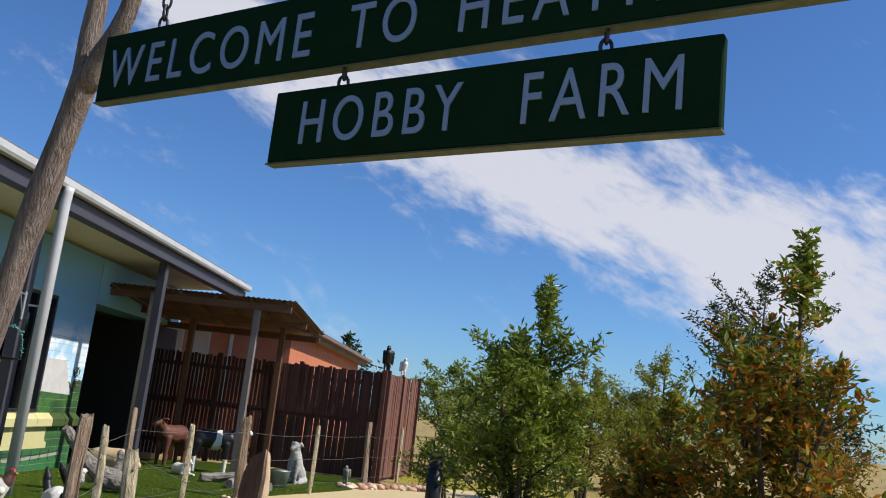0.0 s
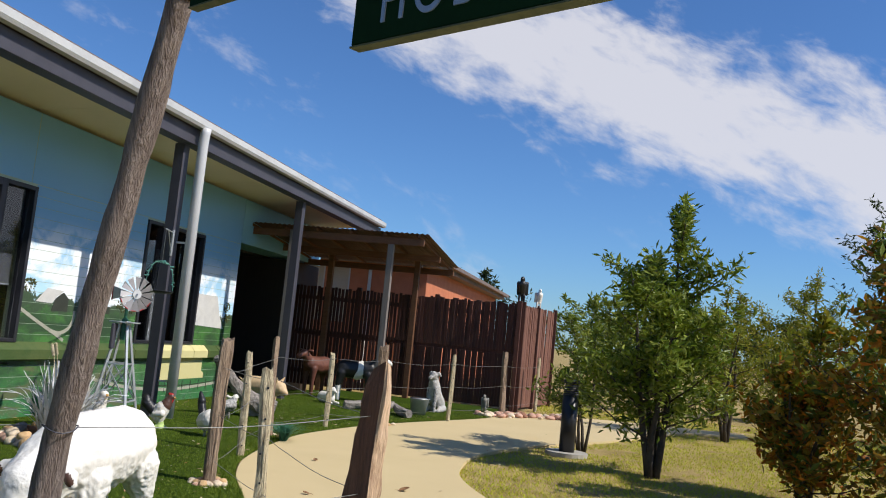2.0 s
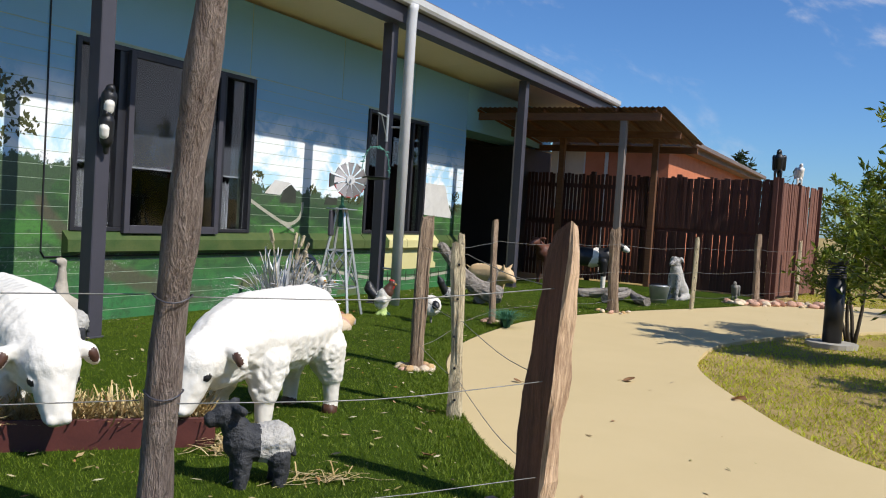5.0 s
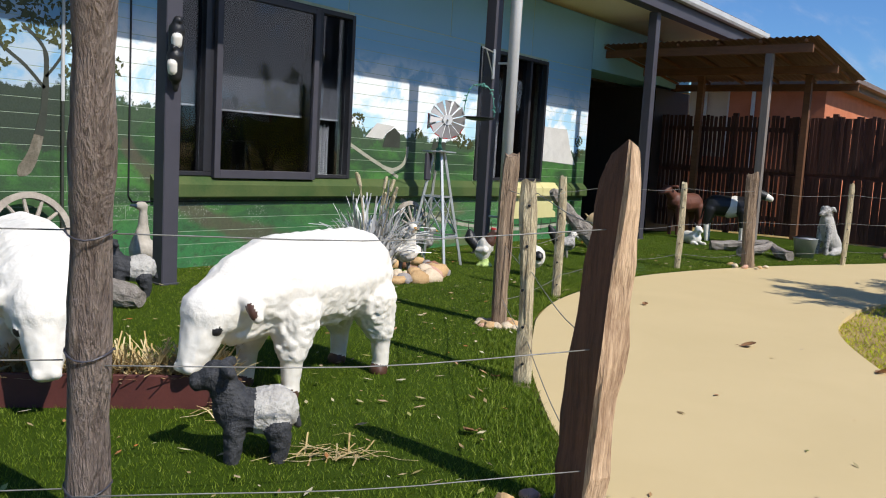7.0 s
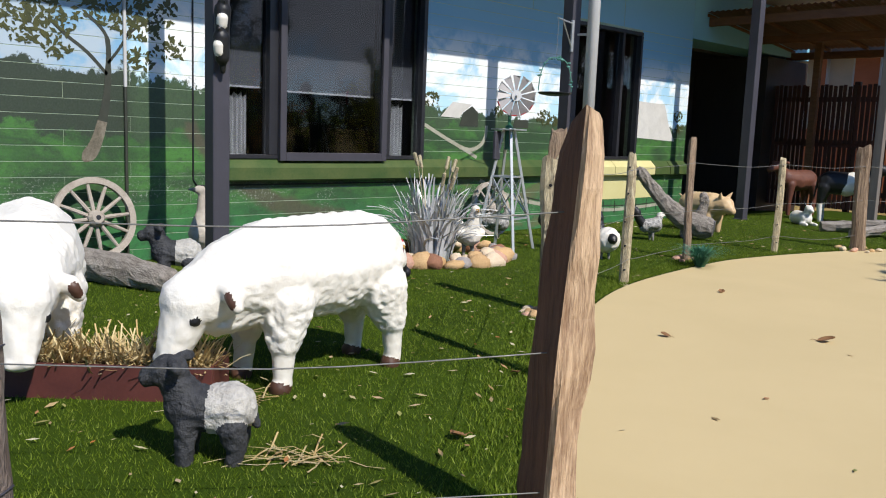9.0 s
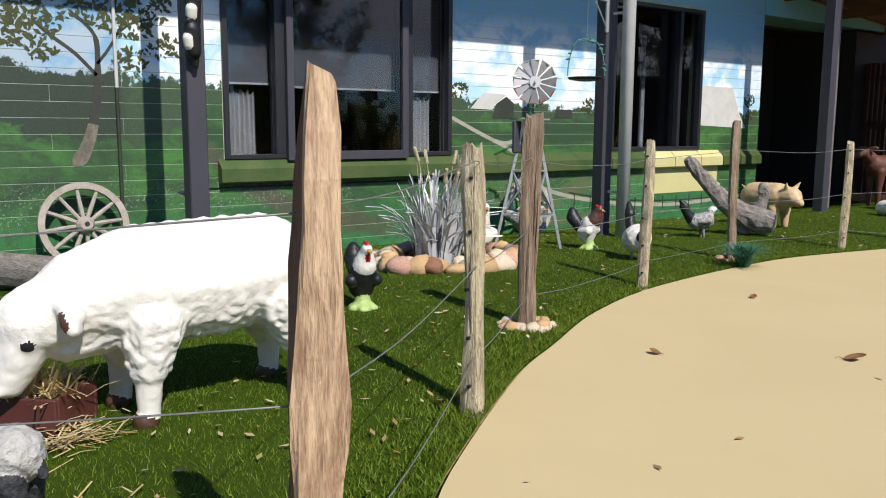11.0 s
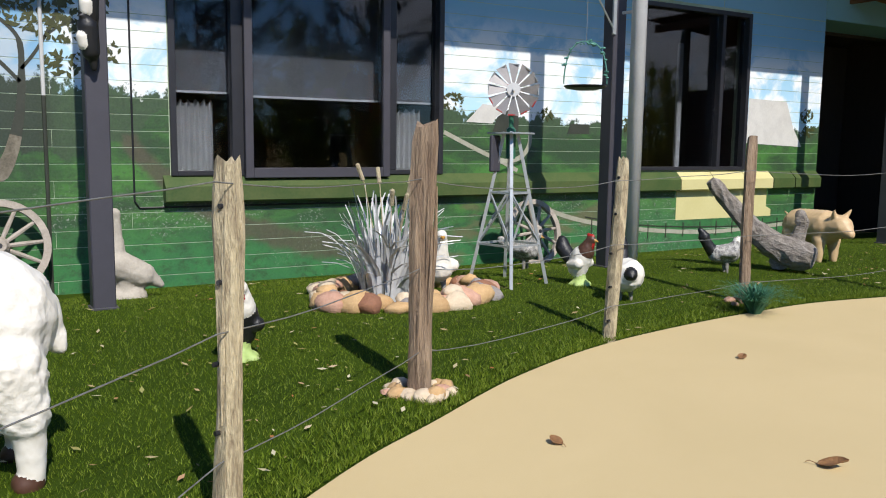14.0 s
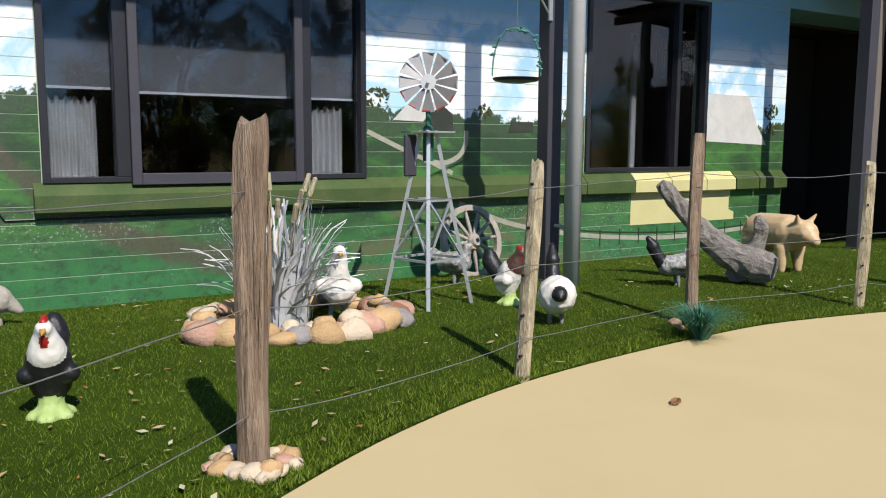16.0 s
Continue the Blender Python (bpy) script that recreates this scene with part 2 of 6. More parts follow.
M_LITTER = island_material("fallen_leaf", [(0.42, 0.36, 0.2), (0.55, 0.5, 0.34), (0.36, 0.12, 0.03), (0.4, 0.34, 0.18), (0.25, 0.16, 0.07), (0.3, 0.32, 0.1)], 0.8)
M_TUFT = island_material("blue_green_tuft", [(0.055, 0.19, 0.12), (0.09, 0.26, 0.17), (0.035, 0.13, 0.08)], 0.5, 0.15)
M_ROCKS = [material("stone_%s" % k, c, d, 0.85, 9, 60, 0.7, 0.01, vary=0.25) for k, c, d in (
    ("pink", (0.62, 0.38, 0.28), (0.46, 0.25, 0.17)), ("cream", (0.72, 0.60, 0.44), (0.56, 0.43, 0.29)),
    ("ochre", (0.64, 0.43, 0.22), (0.48, 0.29, 0.13)), ("grey", (0.36, 0.33, 0.31), (0.24, 0.21, 0.2)), ("rust", (0.34, 0.16, 0.09), (0.22, 0.1, 0.06)))]
M_HOUSE = material("orange_brick_wall", (0.56, 0.19, 0.09), (0.44, 0.14, 0.065), 0.8, 3, 40, 0.2, 0.004)
M_CREAM = material("cream_blind", (0.6, 0.5, 0.38), (0.5, 0.42, 0.32), 0.8, 3, 40, 0.1, 0.003)
M_ROOF = material("grey_brown_roof_sheet", (0.2, 0.15, 0.13), (0.13, 0.1, 0.085), 0.7, 2, 40, 0.2, 0.004)
M_BLIND = material("grey_roller_blind", (0.13, 0.133, 0.145), (0.105, 0.108, 0.12), 0.85, 3, 120, 0.1, 0.002)
M_CURTAIN = material("grey_curtain_cloth", (0.42, 0.42, 0.42), (0.32, 0.32, 0.32), 0.9, 5, 120, 0.2, 0.003)
# Lack of light indoors is put into this near-black wall colour.
M_ROOM = material("unlit_room_tone", (0.05, 0.048, 0.046), (0.035, 0.034, 0.033), 0.9, 3, 60, 0.05, 0.002)
M_DOORSHADE = material("near_black_door_and_recess_shade", (0.035, 0.024, 0.02), (0.02, 0.014, 0.012), 0.55, 5, 60, 0.15, 0.003, stretch=(4, 4, 0.5))
M_CONCRETE = material("pale_concrete", (0.42, 0.39, 0.34), (0.32, 0.3, 0.26), 0.9, 4, 60, 0.3, 0.004)

M_GLASS = bpy.data.materials.new("window_glass")
M_GLASS.use_nodes = True
g = M_GLASS.node_tree.nodes["Principled BSDF"]
g.inputs["Base Color"].default_value, g.inputs["Roughness"].default_value = rgb(0.32, 0.35, 0.40), 0.01
g.inputs["Transmission Weight"].default_value, g.inputs["IOR"].default_value = 1.0, 1.5


def mural_material():
    """Painted landscape on the boards: blue sky, white clouds, a dark tree line, green paddocks with brown tracks and
    pale scrub; shade is coloured in left of y 6.
    """
    m = bpy.data.materials.new("mural_paint")
    m.use_nodes = True
    n = Nodes(m.node_tree)
    b = m.node_tree.nodes["Principled BSDF"]
    p = n.add("ShaderNodeNewGeometry").outputs["Position"]
    s = n.add("ShaderNodeSeparateXYZ")
    n.put(s.inputs[0], p)
    y, z = s.outputs[1], s.outputs[2]
    skyc = n.mix(n.ramp(z, 1.5, 2.6), rgb(0.50, 0.76, 0.95), rgb(0.21, 0.48, 0.70))
    skyc = n.mix(n.ramp(z, 2.5, 3.2), skyc, rgb(0.20, 0.46, 0.66))
    # Shade left of y 6 put into the colour: bluer sky, greyer clouds.
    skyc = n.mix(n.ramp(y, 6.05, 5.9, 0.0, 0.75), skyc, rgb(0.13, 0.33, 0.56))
    puff = n.noise(n.scaled(p, (1, 1.1, 1.6)), 1.3, 6, 0.6, 0.5)
    clear = n.math("SUBTRACT", 1.0, n.ramp(n.math("ABSOLUTE", n.math("SUBTRACT", z, 1.85)), 0.3, 0.75))
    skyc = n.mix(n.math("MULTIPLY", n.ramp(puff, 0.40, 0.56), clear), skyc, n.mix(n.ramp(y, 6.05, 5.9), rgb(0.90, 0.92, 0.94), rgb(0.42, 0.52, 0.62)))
    wob = n.noise(n.scaled(p, (1, 1, 1)), 2.2, 6, 0.7)
    leafy = n.noise(p, 26, 3, 0.7)
    tops = n.math("ADD", n.math("MULTIPLY", n.math("SUBTRACT", wob, 0.5), 0.75), n.math("ADD", n.math("MULTIPLY", leafy, 0.1), n.ramp(y, 10.5, 5.0, 1.40, 1.60)))
    trees = n.mix(leafy, rgb(0.012, 0.03, 0.012), rgb(0.045, 0.10, 0.03))
    field = n.mix(n.ramp(n.noise(n.scaled(p, (1, 0.5, 1.6)), 2.0, 6, 0.65, 0.8), 0.36, 0.64), rgb(0.010, 0.05, 0.008), rgb(0.05, 0.19, 0.022))
    field = n.mix(n.ramp(z, 0.65, 0.05), field, n.mix(n.noise(p, 7, 5), rgb(0.008, 0.09, 0.03), rgb(0.035, 0.24, 0.05)))
    field = n.mix(n.ramp(n.noise(n.scaled(p, (1, 1, 1.4)), 9, 5, 0.75), 0.45, 0.68, 0.0, 0.7), field, rgb(0.014, 0.04, 0.01))
    bendy = n.math("MULTIPLY", n.math("EXPONENT", n.math("MULTIPLY", n.math("SUBTRACT", y, 6.5), -1.05)), 1.28)
    track = n.ramp(n.math("ABSOLUTE", n.math("SUBTRACT", n.math("ADD", z, n.math("MULTIPLY", n.math("SUBTRACT", wob, 0.5), 0.3)), bendy)), 0.17, 0.06)
    track = n.math("MULTIPLY", track, n.ramp(y, 9.3, 8.4))
    field = n.mix(n.math("MULTIPLY", track, 0.85), field, n.mix(leafy, rgb(0.03, 0.028, 0.016), rgb(0.11, 0.09, 0.05)))
    scrub = n.math("MULTIPLY", n.ramp(n.noise(p, 38, 4, 0.8), 0.55, 0.66), n.ramp(n.noise(n.scaled(p, (1, 0.8, 1)), 1.5, 3), 0.46, 0.56))
    field = n.mix(n.math("MULTIPLY", scrub, n.ramp(z, 0.85, 0.5)), field, rgb(0.34, 0.36, 0.32))
    mud = n.math("MULTIPLY", n.ramp(n.noise(n.scaled(p, (1, 0.6, 2.2)), 1.7, 4), 0.52, 0.62), n.math("MULTIPLY", n.ramp(z, 0.75, 0.5), n.ramp(y, 8.6, 9.4)))
    field = n.mix(n.math("MULTIPLY", mud, n.ramp(y, 13, 12, 0.0, 0.7)), field, rgb(0.13, 0.11, 0.05))
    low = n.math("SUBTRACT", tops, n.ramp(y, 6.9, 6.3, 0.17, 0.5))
    # Trees on the same stretch darkened for that shade.
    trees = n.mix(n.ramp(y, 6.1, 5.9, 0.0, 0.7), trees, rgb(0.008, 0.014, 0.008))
    land = n.mix(n.ramp(n.math("SUBTRACT", z, low), -0.05, 0.02), field, trees)
    col = n.mix(n.ramp(n.math("SUBTRACT", z, tops), -0.02, 0.02), land, skyc)
    col = n.mix(n.math("MULTIPLY", n.noise(p, 60, 3), 0.25), col, n.mix(0.5, col, rgb(0.4, 0.42, 0.4)))
    n.put(b.inputs["Base Color"], col)
    b.inputs["Roughness"].default_value = 0.45
    bp = n.add("ShaderNodeBump")
    bp.inputs["Strength"].default_value, bp.inputs["Distance"].default_value = 0.15, 0.003
    n.put(bp.inputs["Height"], n.noise(p, 80, 3))
    n.put(b.inputs["Normal"], bp.outputs[0])
    return m


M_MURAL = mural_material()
M_PALEBLUE = material("blue_panel_paint", (0.25, 0.52, 0.66), (0.2, 0.45, 0.6), 0.55, 0.8, 60, 0.08, 0.002, tie="World")
M_BELT = material("painted_green_ledge", (0.10, 0.125, 0.04), (0.03, 0.075, 0.018), 0.5, 2.5, 40, 0.15, 0.003, tie="World")
M_YELLOW = material("pale_yellow_mural_paint", (0.66, 0.60, 0.30), (0.6, 0.54, 0.25), 0.5, 3, 40, 0.1, 0.003, tie="World")
M_BARN = material("white_mural_roof_paint", (0.68, 0.66, 0.62), (0.55, 0.53, 0.5), 0.5, 6, 40, 0.1, 0.003, tie="World")
M_MURALDARK = material("dark_mural_paint", (0.05, 0.055, 0.04), (0.03, 0.033, 0.025), 0.5, 6, 40, 0.1, 0.003, tie="World")
M_MURALLEAF = material("olive_mural_leaf_paint", (0.085, 0.088, 0.02), (0.03, 0.038, 0.012), 0.5, 18, 60, 0.1, 0.003, tie="World")
M_MURALPALE = material("pale_mural_track_paint", (0.45, 0.44, 0.36), (0.28, 0.27, 0.2), 0.5, 8, 60, 0.1, 0.003, tie="World")
M_MURALBARK = material("grey_brown_mural_bark_paint", (0.25, 0.22, 0.17), (0.09, 0.075, 0.05), 0.5, 14, 60, 0.1, 0.003, tie="World")
# Wall core coloured pale to show a highlight along the board joints.
M_JOINT = material("joint_highlight_tone", (0.50, 0.58, 0.44), (0.3, 0.4, 0.27), 0.6, 3, 60, 0.1, 0.002, tie="World")


# ---- mesh helpers ----
def mesh_object(name, bm, mats, parent=None, smooth=False):
    me = bpy.data.meshes.new(name)
    bm.normal_update()
    bm.to_mesh(me)
    bm.free()
    for m in (mats if isinstance(mats, (list, tuple)) else [mats]):
        me.materials.append(m)
    if smooth:
        me.polygons.foreach_set("use_smooth", [True] * len(me.polygons))
    ob = new(name, me)
    ob.parent = parent
    return ob


def part(name, bm, mat, parent, label="", smooth=False):
    ob = mesh_object(name, bm, mat, parent, smooth)
    return tagged(ob, label) if label else ob


def holder(name, m, label, category, group="", kind=""):
    ob = new(name)
    ob.empty_display_size = 0.1
    ob.matrix_world = m
    return tagged(ob, label, category, group, kind)


def box(bm, x0, x1, y0, y1, z0, z1, bevel=0.0, m=None, mat=0):
    made = bmesh.ops.create_cube(bm, size=1.0)["verts"]
    t = Matrix.Translation(((x0 + x1) / 2, (y0 + y1) / 2, (z0 + z1) / 2)) @ Matrix.Diagonal((abs(x1 - x0), abs(y1 - y0), abs(z1 - z0), 1))
    bmesh.ops.transform(bm, matrix=(m or Matrix()) @ t, verts=made)
    faces = {f for v in made for f in v.link_faces}
    for f in faces:
        f.material_index = mat
    if bevel:
        bmesh.ops.bevel(bm, geom=list({e for v in made for e in v.link_edges}), offset=bevel, segments=1, affect="EDGES")
    return bm


def boxed(*a, **k):
    return box(bmesh.new(), *a, **k)


def tube(bm, points, radii, sides=8, wobble=0.0, seed=0, flat=1.0, cap=True, mat=0):
    """A tapered tube along points."""
    rnd = random.Random(seed)
    pts = [Vector(p) for p in points]
    if not isinstance(radii, (list, tuple)):
        radii = [radii] * len(pts)
    rings, side = [], None
    for k, p in enumerate(pts):
        d = (pts[min(k + 1, len(pts) - 1)] - pts[max(k - 1, 0)]).normalized()
        if side is None:
            side = d.orthogonal().normalized() if abs(d.z) < 0.9 else Vector((1, 0, 0))
        side = (side - d * side.dot(d)).normalized()
        up = d.cross(side)
        ring = []
        for j in range(sides):
            a = 2 * math.pi * j / sides
            r = radii[k] * (1 + wobble * rnd.uniform(-1, 1))
            ring.append(bm.verts.new(p + side * math.cos(a) * r + up * math.sin(a) * r * flat))
        rings.append(ring)
    for a, b in zip(rings, rings[1:]):
        for j in range(sides):
            bm.faces.new((a[j], a[(j + 1) % sides], b[(j + 1) % sides], b[j])).material_index = mat
    if cap:
        bm.faces.new(rings[0][::-1]).material_index = mat
        bm.faces.new(rings[-1]).material_index = mat
    return bm


def tubed(*a, **k):
    return tube(bmesh.new(), *a, **k)


def prism(bm, outline, axis, lo, hi, mat=0):
    """A flat outline of (u, v) raised from lo to hi along an axis: x takes (y, z), y takes (x, z), z takes (x, y)."""
    def at(u, v, w):
        return {"x": (w, u, v), "y": (u, w, v), "z": (u, v, w)}[axis]
    a = [bm.verts.new(at(u, v, lo)) for u, v in outline]
    b = [bm.verts.new(at(u, v, hi)) for u, v in outline]
    k = len(a)
    faces = [bm.faces.new(a[::-1]), bm.faces.new(b)] + [bm.faces.new((a[j], a[(j + 1) % k], b[(j + 1) % k], b[j])) for j in range(k)]
    for f in faces:
        f.material_index = mat
    bmesh.ops.recalc_face_normals(bm, faces=faces)
    return bm


def stone(bm, place, size, seed, squash=0.7):
    rnd = random.Random(seed)
    made = bmesh.ops.create_icosphere(bm, subdivisions=2, radius=1.0)["verts"]
    s = [size * rnd.uniform(0.75, 1.2), size * rnd.uniform(0.75, 1.2), size * squash * rnd.uniform(0.8, 1.1)]
    turn = Euler((rnd.uniform(-0.3, 0.3), rnd.uniform(-0.3, 0.3), rnd.uniform(0, 6))).to_matrix()
    shift = Vector((rnd.uniform(0, 50), rnd.uniform(0, 50), seed))
    cuts = [(Vector((rnd.gauss(0, 1), rnd.gauss(0, 1), rnd.gauss(0, 1))).normalized(), rnd.uniform(0.62, 0.86)) for _ in range(9)]
    for v in made:
        c = v.co * (1 + 0.22 * noise.noise(v.co * 1.3 + shift) + 0.10 * noise.noise(v.co * 3.1 + shift))
        for way, reach in cuts:
            over = c.dot(way) - reach
            if over > 0:
                c = c - way * over * 0.9
        v.co = turn @ Vector((c.x * s[0], c.y * s[1], c.z * s[2])) + Vector(place)
    return bm


def quads_mesh(name, verts, faces, mat, label, category, kind="stuff", parent=None):
    me = bpy.data.meshes.new(name)
    me.from_pydata(verts.tolist(), [], faces.tolist())
    me.materials.append(mat)
    ob = new(name, me)
    ob.parent = parent
    return tagged(ob, label, category, "", kind)


def inside(poly, x, y):
    """Which of the points x, y lie in the polygon."""
    hit = np.zeros(len(x), bool)
    for (x0, y0), (x1, y1) in zip(poly, poly[1:] + poly[:1]):
        cross = ((y0 > y) != (y1 > y)) & (x < (x1 - x0) * (y - y0) / (y1 - y0 + 1e-12) + x0)
        hit ^= cross
    return hit


def smooth_line(points, steps=6):
    out = []
    for k in range(len(points) - 1):
        p = [np.array(points[min(max(k + j, 0), len(points) - 1)], float) for j in (-1, 0, 1, 2)]
        for s in range(steps):
            u = s / steps
            out.append(tuple(0.5 * (2 * p[1] + (p[2] - p[0]) * u + (2 * p[0] - 5 * p[1] + 4 * p[2] - p[3]) * u * u + (3 * p[1] - p[0] - 3 * p[2] + p[3]) * u ** 3)))
    return out + [tuple(points[-1])]


def ground_z(x):
    """The lawn dips slightly towards the building."""
    return -0.12 * min(1.0, max(0.0, (-5.6 - x) / 1.2))


def organic(name, blobs, mats, voxel=0.02, rough=0.0, grain=9.0, fleece=None):
    """One solid statue from blended tapered limbs: rows of (start, end, start radius, end radius, material)."""
    bm = bmesh.new()
    for a, b, ra, rb, _ in blobs:
        a, b = Vector(a), Vector(b)
        count = max(1, int((b - a).length / (0.35 * min(ra, rb))) + 1) if a != b else 0
        count = min(count, 24)
        for k in range(count + 1):
            u = k / count if count else 0
            bmesh.ops.create_icosphere(bm, subdivisions=2, radius=ra + (rb - ra) * u, matrix=Matrix.Translation(a.lerp(b, u)))
    me = bpy.data.meshes.new(name)
    bm.to_mesh(me)
    bm.free()
    raw = bpy.data.objects.new(name + "_raw", me)
    scene.collection.objects.link(raw)
    rem = raw.modifiers.new("remesh", "REMESH")
    rem.mode, rem.voxel_size, rem.use_smooth_shade = "VOXEL", voxel, True
    smo = raw.modifiers.new("smooth", "SMOOTH")
    smo.factor, smo.iterations = 0.6, 4
    deps = bpy.context.evaluated_depsgraph_get()
    done = bpy.data.meshes.new_from_object(raw.evaluated_get(deps))
    bpy.data.objects.remove(raw)
    bpy.data.meshes.remove(me)
    done.name = name
    co = np.zeros(len(done.vertices) * 3)
    done.vertices.foreach_get("co", co)
    co = co.reshape(-1, 3)
    cen = np.zeros(len(done.polygons) * 3)
    done.polygons.foreach_get("center", cen)
    cen = cen.reshape(-1, 3)
    best, pick = np.full(len(cen), 1e9), np.zeros(len(cen), int)
    for a, b, ra, rb, mat in blobs:
        a, b = np.array(a, float), np.array(b, float)
        d = b - a
        u = np.clip(((cen - a) @ d) / max(d @ d, 1e-9), 0, 1)
        dist = np.linalg.norm(cen - a - u[:, None] * d, axis=1) - (ra + (rb - ra) * u)
        near = dist < best
        best[near], pick[near] = dist[near], mat
    if rough:
        for v in done.vertices:
            f = noise.noise(v.co * grain) + 0.5 * noise.noise(v.co * grain * 2.3)
            more = 0.0
            if fleece and v.co.x < 0.56 and v.co.z > 0.22:
                more = fleece[1] * min(1.0, max(0.0, (fleece[0] - v.co.z) / 0.2))
                f = f + more / rough * (abs(noise.noise(v.co * 19)) * 2 - 0.6 + 0.7 * noise.noise(v.co * 40))
            v.co += v.normal * rough * f
    done.materials.clear()
    for m in mats:
        done.materials.append(m)
    done.polygons.foreach_set("material_index", pick)
    done.polygons.foreach_set("use_smooth", np.ones(len(pick), bool))
    done.update()
    return done


def statue(name, mesh, x, y, turn, label, category, z=0.0, size=1.0, group=""):
    ob = new(name, mesh)
    ob.matrix_world = pose(x, y, z, 0, 0, turn) @ Matrix.Scale(size, 4)
    return tagged(ob, label, category, group)


# ---- ground, lawn, path ----
LEFT = [(-1.7, -9), (-1.5, -3), (-1.15, 1.5), (-0.88, 3.4), (-0.60, 4.45), (-0.95, 5.0), (-1.38, 5.45), (-2.1, 6.4), (-2.42, 6.95), (-2.86, 7.75), (-3.2, 8.75), (-3.4, 10.2), (-3.38, 11.3), (-2.92, 13.3), (-1.85, 16.0), (-1.45, 17.4), (-0.43, 18.7), (0.7, 19.2), (2.2, 19.4), (3.4, 19.6)]
RIGHT = [(3.4, 18.6), (2.2, 18.2), (1.5, 16.9), (0.66, 14.98), (-0.2, 13.36), (-0.77, 12.1), (-1.1, 10.9), (-1.05, 9.6), (-0.8, 8.76), (-0.26, 7.7), (0.16, 7.0), (0.66, 6.5), (1.6, 6.0), (3.0, 5.6), (7, 5.2), (7, -9)]
left_edge, right_edge = smooth_line(LEFT), smooth_line(RIGHT)
path_outline = left_edge + right_edge

bm = bmesh.new()
cols = [[bm.verts.new((x, y, z)) for x, z in ((-900, -0.2), (-5.2, -0.2), (-3.6, -0.035), (900, -0.035))] for y in (-900, 900)]
for k in range(3):
    bm.faces.new((cols[0][k], cols[0][k + 1], cols[1][k + 1], cols[1][k]))
tagged(mesh_object("ground", bm, M_DRY), "patchy dry yellow-green grass ground", "ground", kind="structure")
bm = bmesh.new()
prism(bm, path_outline, "z", -0.06, 0.006)
tagged(mesh_object("path", bm, M_PATH), "smooth tan sealed curving footpath", "path", kind="structure")

# lawn sheet: strips from the wall to the path's left edge
bm = bmesh.new()
lawn_edge = [p for p in left_edge if p[1] < 17.0] + [(-1.6, 18.9)]
rows = []
for ex, ey in lawn_edge:
    xs = [-7.2, -6.8, -6.4, -6.0, -5.6] + list(np.linspace(-5.2, ex - 0.03, 8))
    rows.append([bm.verts.new((x, ey, ground_z(x) + 0.004 + (0.012 if j < 12 else -0.02))) for j, x in enumerate(xs)])
for a, b in zip(rows, rows[1:]):
    for j in range(len(a) - 1):
        bm.faces.new((a[j], a[j + 1], b[j + 1], b[j]))
tagged(mesh_object("lawn", bm, M_TURF), "bright green artificial turf lawn beside the path", "lawn", kind="structure")
edge_y, edge_x = np.array([p[1] for p in left_edge[:96]]), np.array([p[0] for p in left_edge[:96]])


def blades(name, x, y, base, height, width, lean, mat, label, seed):
    rng = np.random.default_rng(seed)
    n = len(x)
    a, tilt, b = rng.uniform(0, 2 * np.pi, n), rng.uniform(0, 2 * np.pi, n), rng.uniform(0.3, 1, n) * lean
    h = height * rng.uniform(0.5, 1.25, n)
    root = np.stack([x, y, base], 1)
    side = np.stack([np.cos(a), np.sin(a), 0 * a], 1) * (width * rng.uniform(0.6, 1.3, n) / 2)[:, None]
    tip = root + np.stack([np.cos(tilt) * b * h, np.sin(tilt) * b * h, h], 1)
    verts = np.stack([root - side, root + side, tip], 1).reshape(-1, 3)
    return quads_mesh(name, verts, np.arange(3 * n).reshape(-1, 3), mat, label, "grass")


rng = np.random.default_rng(5)
count = 400000
gy = 2.2 + 15.0 * rng.uniform(0, 1, count) ** 1.35
gx = np.interp(gy, edge_y, edge_x) - 0.012 - (rng.uniform(0, 1, count) ** 1.25) * 4.8
keep = gx > -6.9
gx, gy = gx[keep], gy[keep]
blades("lawn_grass", gx, gy, -0.12 * np.clip((-5.6 - gx) / 1.2, 0, 1) + 0.008, 0.026, 0.0048, 1.0, M_BLADE, "short bright green turf blades of the lawn", 6)
count = 190000
gx, gy = rng.uniform(-1.2, 9, count), 5.5 + 17 * rng.uniform(0, 1, count) ** 1.3
patch = np.array([noise.noise(Vector((a * 1.0, b * 1.0, 3))) + 0.6 * noise.noise(Vector((a * 3.1, b * 3.1, 8))) for a, b in zip(gx, gy)])
keep = ~inside(path_outline, gx, gy) & (patch + 0.3 * rng.uniform(-1, 1, count) > -0.36)
gx, gy = gx[keep], gy[keep]
blades("dry_grass", gx, gy, np.full(len(gx), -0.034), 0.032, 0.011, 1.2, M_DRYBLADE, "thin yellow-green dry grass beside the path", 7)


# ---- building ----
WX = -6.95                       # face of the long wall
TOP = 3.84
Y0, Y1 = -3.0, 15.78             # ends of the painted wall
WINS = [(6.93, 9.66, 0.87, 2.88), (12.34, 14.26, 0.89, 2.88)]

wall = bmesh.new()
for y0, y1, z0, z1 in [(Y0, 6.93, -0.3, TOP), (6.93, 9.66, -0.3, 0.87), (6.93, 9.66, 2.88, TOP), (9.66, 12.34, -0.3, TOP), (12.34, 14.26, -0.3, 0.89), (12.34, 14.26, 2.88, TOP), (14.26, Y1, -0.3, TOP)]:
    box(wall, WX - 0.22, WX - 0.0035, y0, y1, z0, z1)
